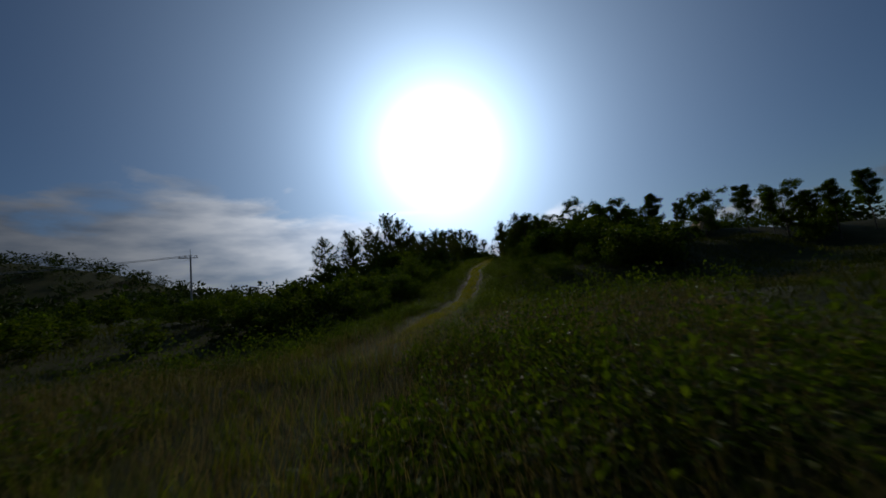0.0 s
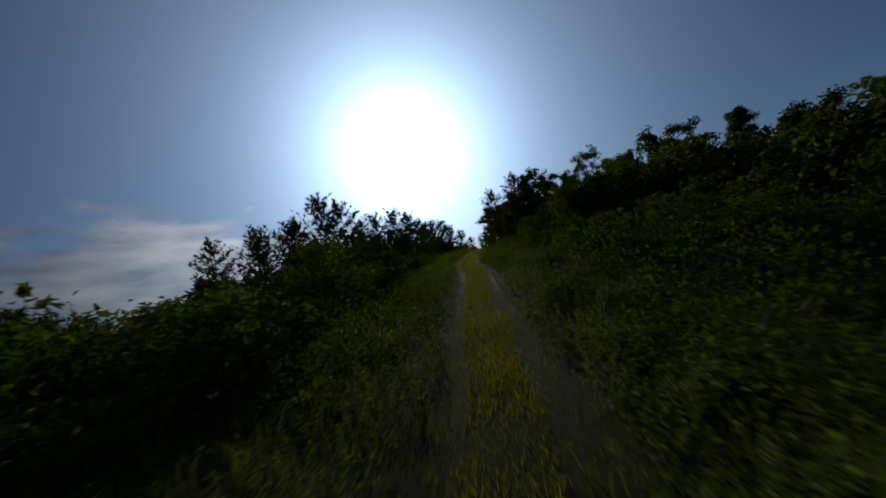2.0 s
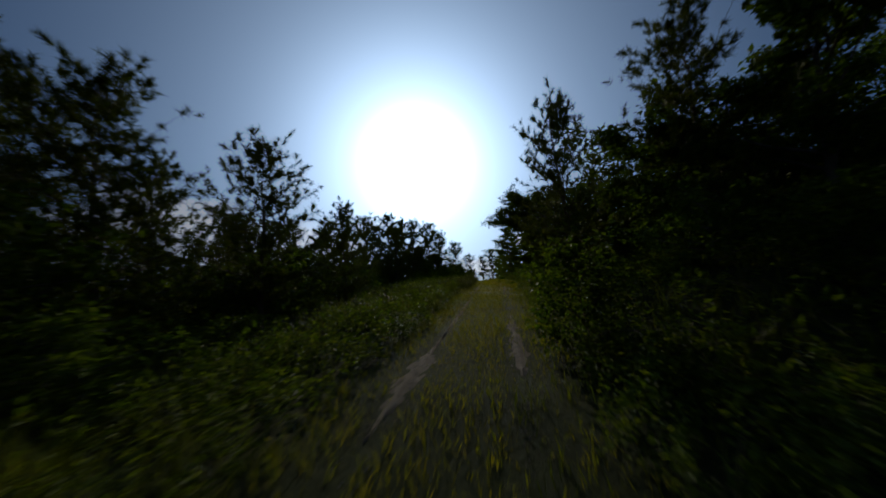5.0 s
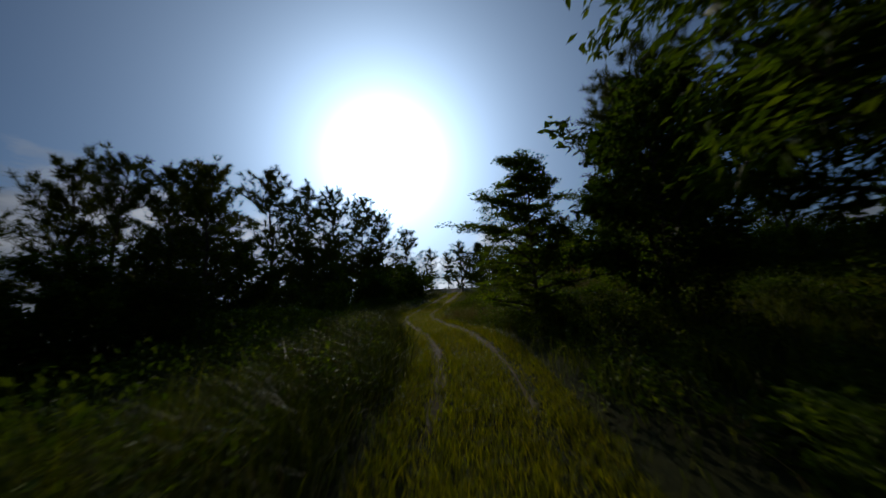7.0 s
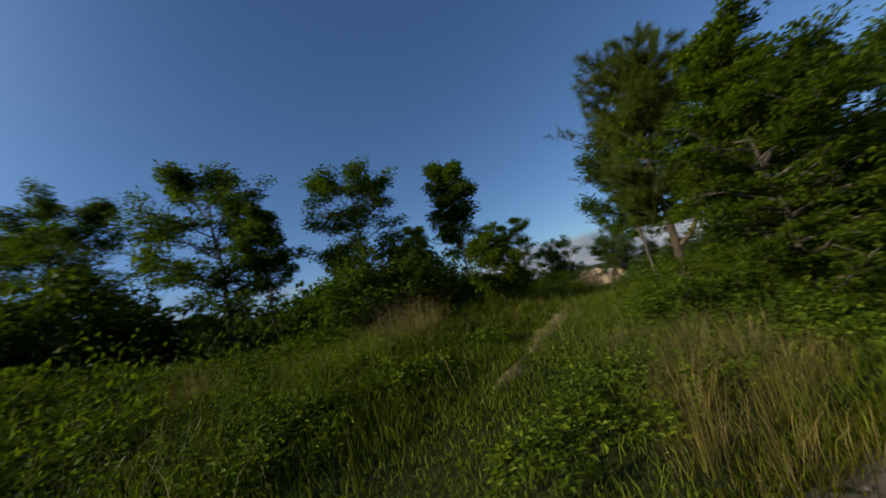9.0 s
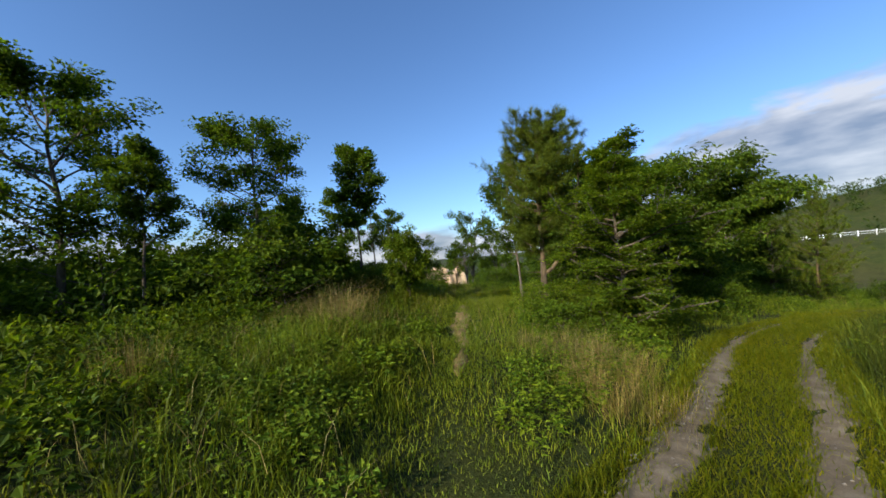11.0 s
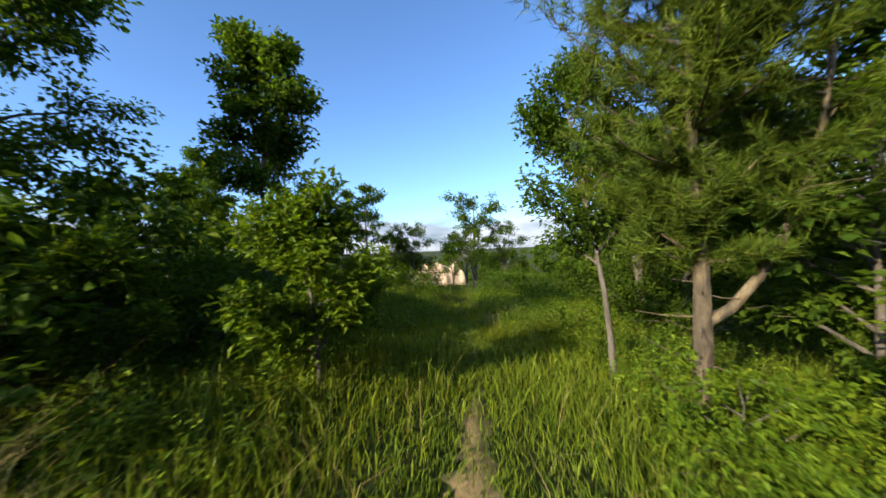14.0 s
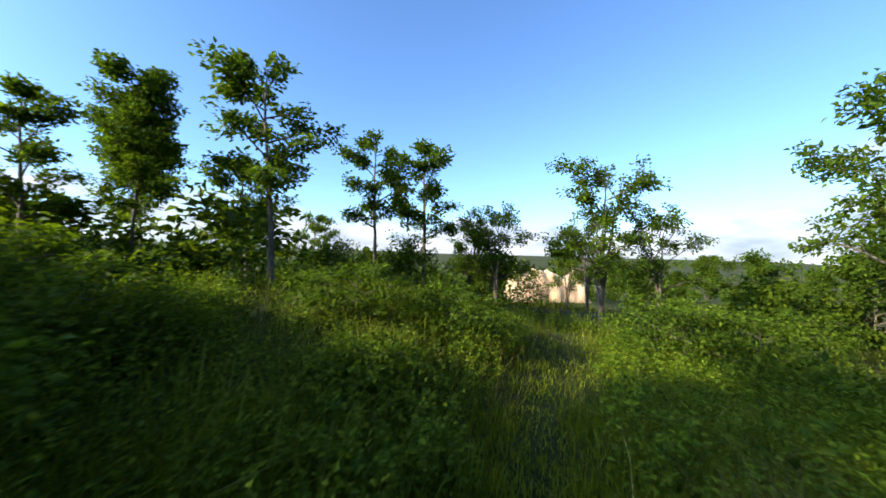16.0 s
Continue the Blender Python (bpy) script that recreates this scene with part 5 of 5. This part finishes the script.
def power_pole(x, y, tall, turn):
    top = new("power_pole")
    k = np.linspace(0, 1, 6)
    part("shaft", *tubes([(np.outer(k, [0, 0, tall + 0.6]) - [0, 0, 0.6], 0.17 - 0.07 * k)], 10), M_CONCRETE, top, "tapered grey concrete shaft", True)
    part("spike", *tubes([(np.array([[0, 0, tall - 0.1], [0, 0, tall + 0.5], [0, 0, tall + 0.9]]), [0.035, 0.032, 0.03])], 6), M_STEEL, top, smooth=True)
    arm = bm_part("crossarm", box(2.3, 0.11, 0.11, -0.25, 0.13, tall - 0.35, 0.015), M_STEEL, top, "galvanised steel crossarm")
    bm_part("brace", box(0.9, 0.05, 0.05, -0.45, 0.16, tall - 0.62, 0.01), M_STEEL, top)
    for dx in (-1.3, -0.55, 0.75):
        z = tall - 0.29
        prof = [(z, 0.035), (z + 0.08, 0.05), (z + 0.1, 0.085), (z + 0.15, 0.06), (z + 0.19, 0.085), (z + 0.25, 0.055), (z + 0.32, 0.03)]
        part("insulator", *tubes([(np.array([[dx, 0.13, a] for a, _ in prof]), [r for _, r in prof])], 8), M_GLAZE, arm, smooth=True)
    top.matrix_basis = pose(x, y, float(land(x, y)), 0, 0, turn)
    return tagged(top, "concrete power pole with a crossarm and insulators", "power pole")


def wires(a, b, sag, spread):
    for d in spread:
        k = np.linspace(0, 1, 14)
        p = np.outer(1 - k, a) + np.outer(k, b) + np.outer(np.ones(14), d) - np.outer(4 * k * (1 - k), [0, 0, sag])
        ob = part("wire", *tubes([(p, np.full(14, 0.022))], 4), M_STEEL, None)
        tagged(ob, "thin sagging overhead power wire", "wire", "overhead wires")


px, py = -33.7, 51.6
pole_z = float(land(px, py))
power_pole(px, py, 13.9 - pole_z, 28)
power_pole(-88, 22, 10.5, 28)
far_z = float(land(-88, 22)) + 10.4
wires(np.array([px, py, 13.9]), np.array([-88, 22, far_z]), 1.2, [(-0.9, 0.6, 0), (0.2, -0.1, 0), (0.5, 0.5, -0.05)])


# ---- white rail across the far slope ----
def rail_fence(x0, y0, x1, y1, n):
    top = new("guard_rail")
    turn = math.degrees(math.atan2(y1 - y0, x1 - x0))
    z0 = float(land(x0, y0))
    span = math.hypot(x1 - x0, y1 - y0)
    for i in range(n):
        f = i / (n - 1)
        x, y = x0 + (x1 - x0) * f, y0 + (y1 - y0) * f
        bm_part("post", box(0.14, 0.14, 1.5, f * span, 0.1, float(land(x, y)) - z0 + 0.7, 0.02), M_WHITE, top)
    for i in range(n - 1):
        f0, f1 = i / (n - 1), (i + 1) / (n - 1)
        za, zb = (float(land(x0 + (x1 - x0) * f, y0 + (y1 - y0) * f)) - z0 for f in (f0, f1))
        for h, deep in ((1.15, 0.08), (0.6, 0.05)):
            bm = box(1, 0.07, deep, 0, 0, 0, 0.012)
            length = span / (n - 1)
            m = Matrix.Translation(((f0 + f1) / 2 * span, 0.0, (za + zb) / 2 + h)) @ Euler((0, -math.atan2(zb - za, length), 0)).to_matrix().to_4x4() @ Matrix.Diagonal((length * 1.002, 1, 1, 1))
            bmesh.ops.transform(bm, matrix=m, verts=bm.verts)
            bm_part("rail", bm, M_WHITE, top)
    top.matrix_basis = pose(x0, y0, z0, 0, 0, turn)
    return tagged(top, "long white rail fence across a far green slope", "fence")


rail_fence(-16, -50, 40, -50, 19)


# ---- fallen branch and pebbles ----
def fallen_branch(x, y, turn, length):
    rng = np.random.default_rng(5)
    k = np.linspace(0, 1, 7)
    main = np.column_stack([k * length, 0.06 * np.sin(k * 5), 0.05 + 0.08 * k])
    lines = [(main, 0.028 * (1 - 0.6 * k) + 0.004)]
    for j in range(4):
        g = rng.uniform(0.3, 0.9)
        b = np.array([np.interp(g, k, main[:, c]) for c in range(3)])
        e = unit(np.array([1, rng.uniform(-1, 1), rng.uniform(0.1, 0.6)])) * length * 0.3
        lines.append((np.array([b, b + e * 0.5, b + e]), [0.012, 0.008, 0.004]))
    v, f = tubes(lines, 6)
    ob = new("fallen_branch", mesh_of("fallen_branch", v, f, M_DEADWOOD, True))
    ob.matrix_basis = pose(x, y, float(land(x, y)) + 0.12, 0, -4, turn)
    return tagged(ob, "pale dead branch lying in the grass", "branch")


fallen_branch(6.6, 34.6, -35, 1.5)


def pebbles(n):
    rng = np.random.default_rng(6)
    y = rng.uniform(30, 96, n)
    x = track_x(y) + rng.choice([-1, 1], n) * (0.69 + rng.standard_normal(n) * 0.12)
    r = rng.uniform(0.006, 0.02, n)
    base = np.array([(1, 0, 0), (-1, 0, 0), (0, 1, 0), (0, -1, 0), (0, 0, 0.7), (0, 0, -0.7)], float)
    tri = np.array([(0, 2, 4), (2, 1, 4), (1, 3, 4), (3, 0, 4), (2, 0, 5), (1, 2, 5), (3, 1, 5), (0, 3, 5)])
    v = np.column_stack([x, y, land(x, y) + 0.03])[:, None] + base[None] * r[:, None, None] * rng.uniform(0.6, 1.2, (n, 6, 1))
    f = (np.arange(n) * 6)[:, None, None] + tri[None]
    return tagged(part("pebbles", v.reshape(-1, 3), f.reshape(-1, 3), M_PEBBLE, None, "", True), "loose grey pebbles in the wheel ruts", "pebbles", kind="stuff")


pebbles(3000)
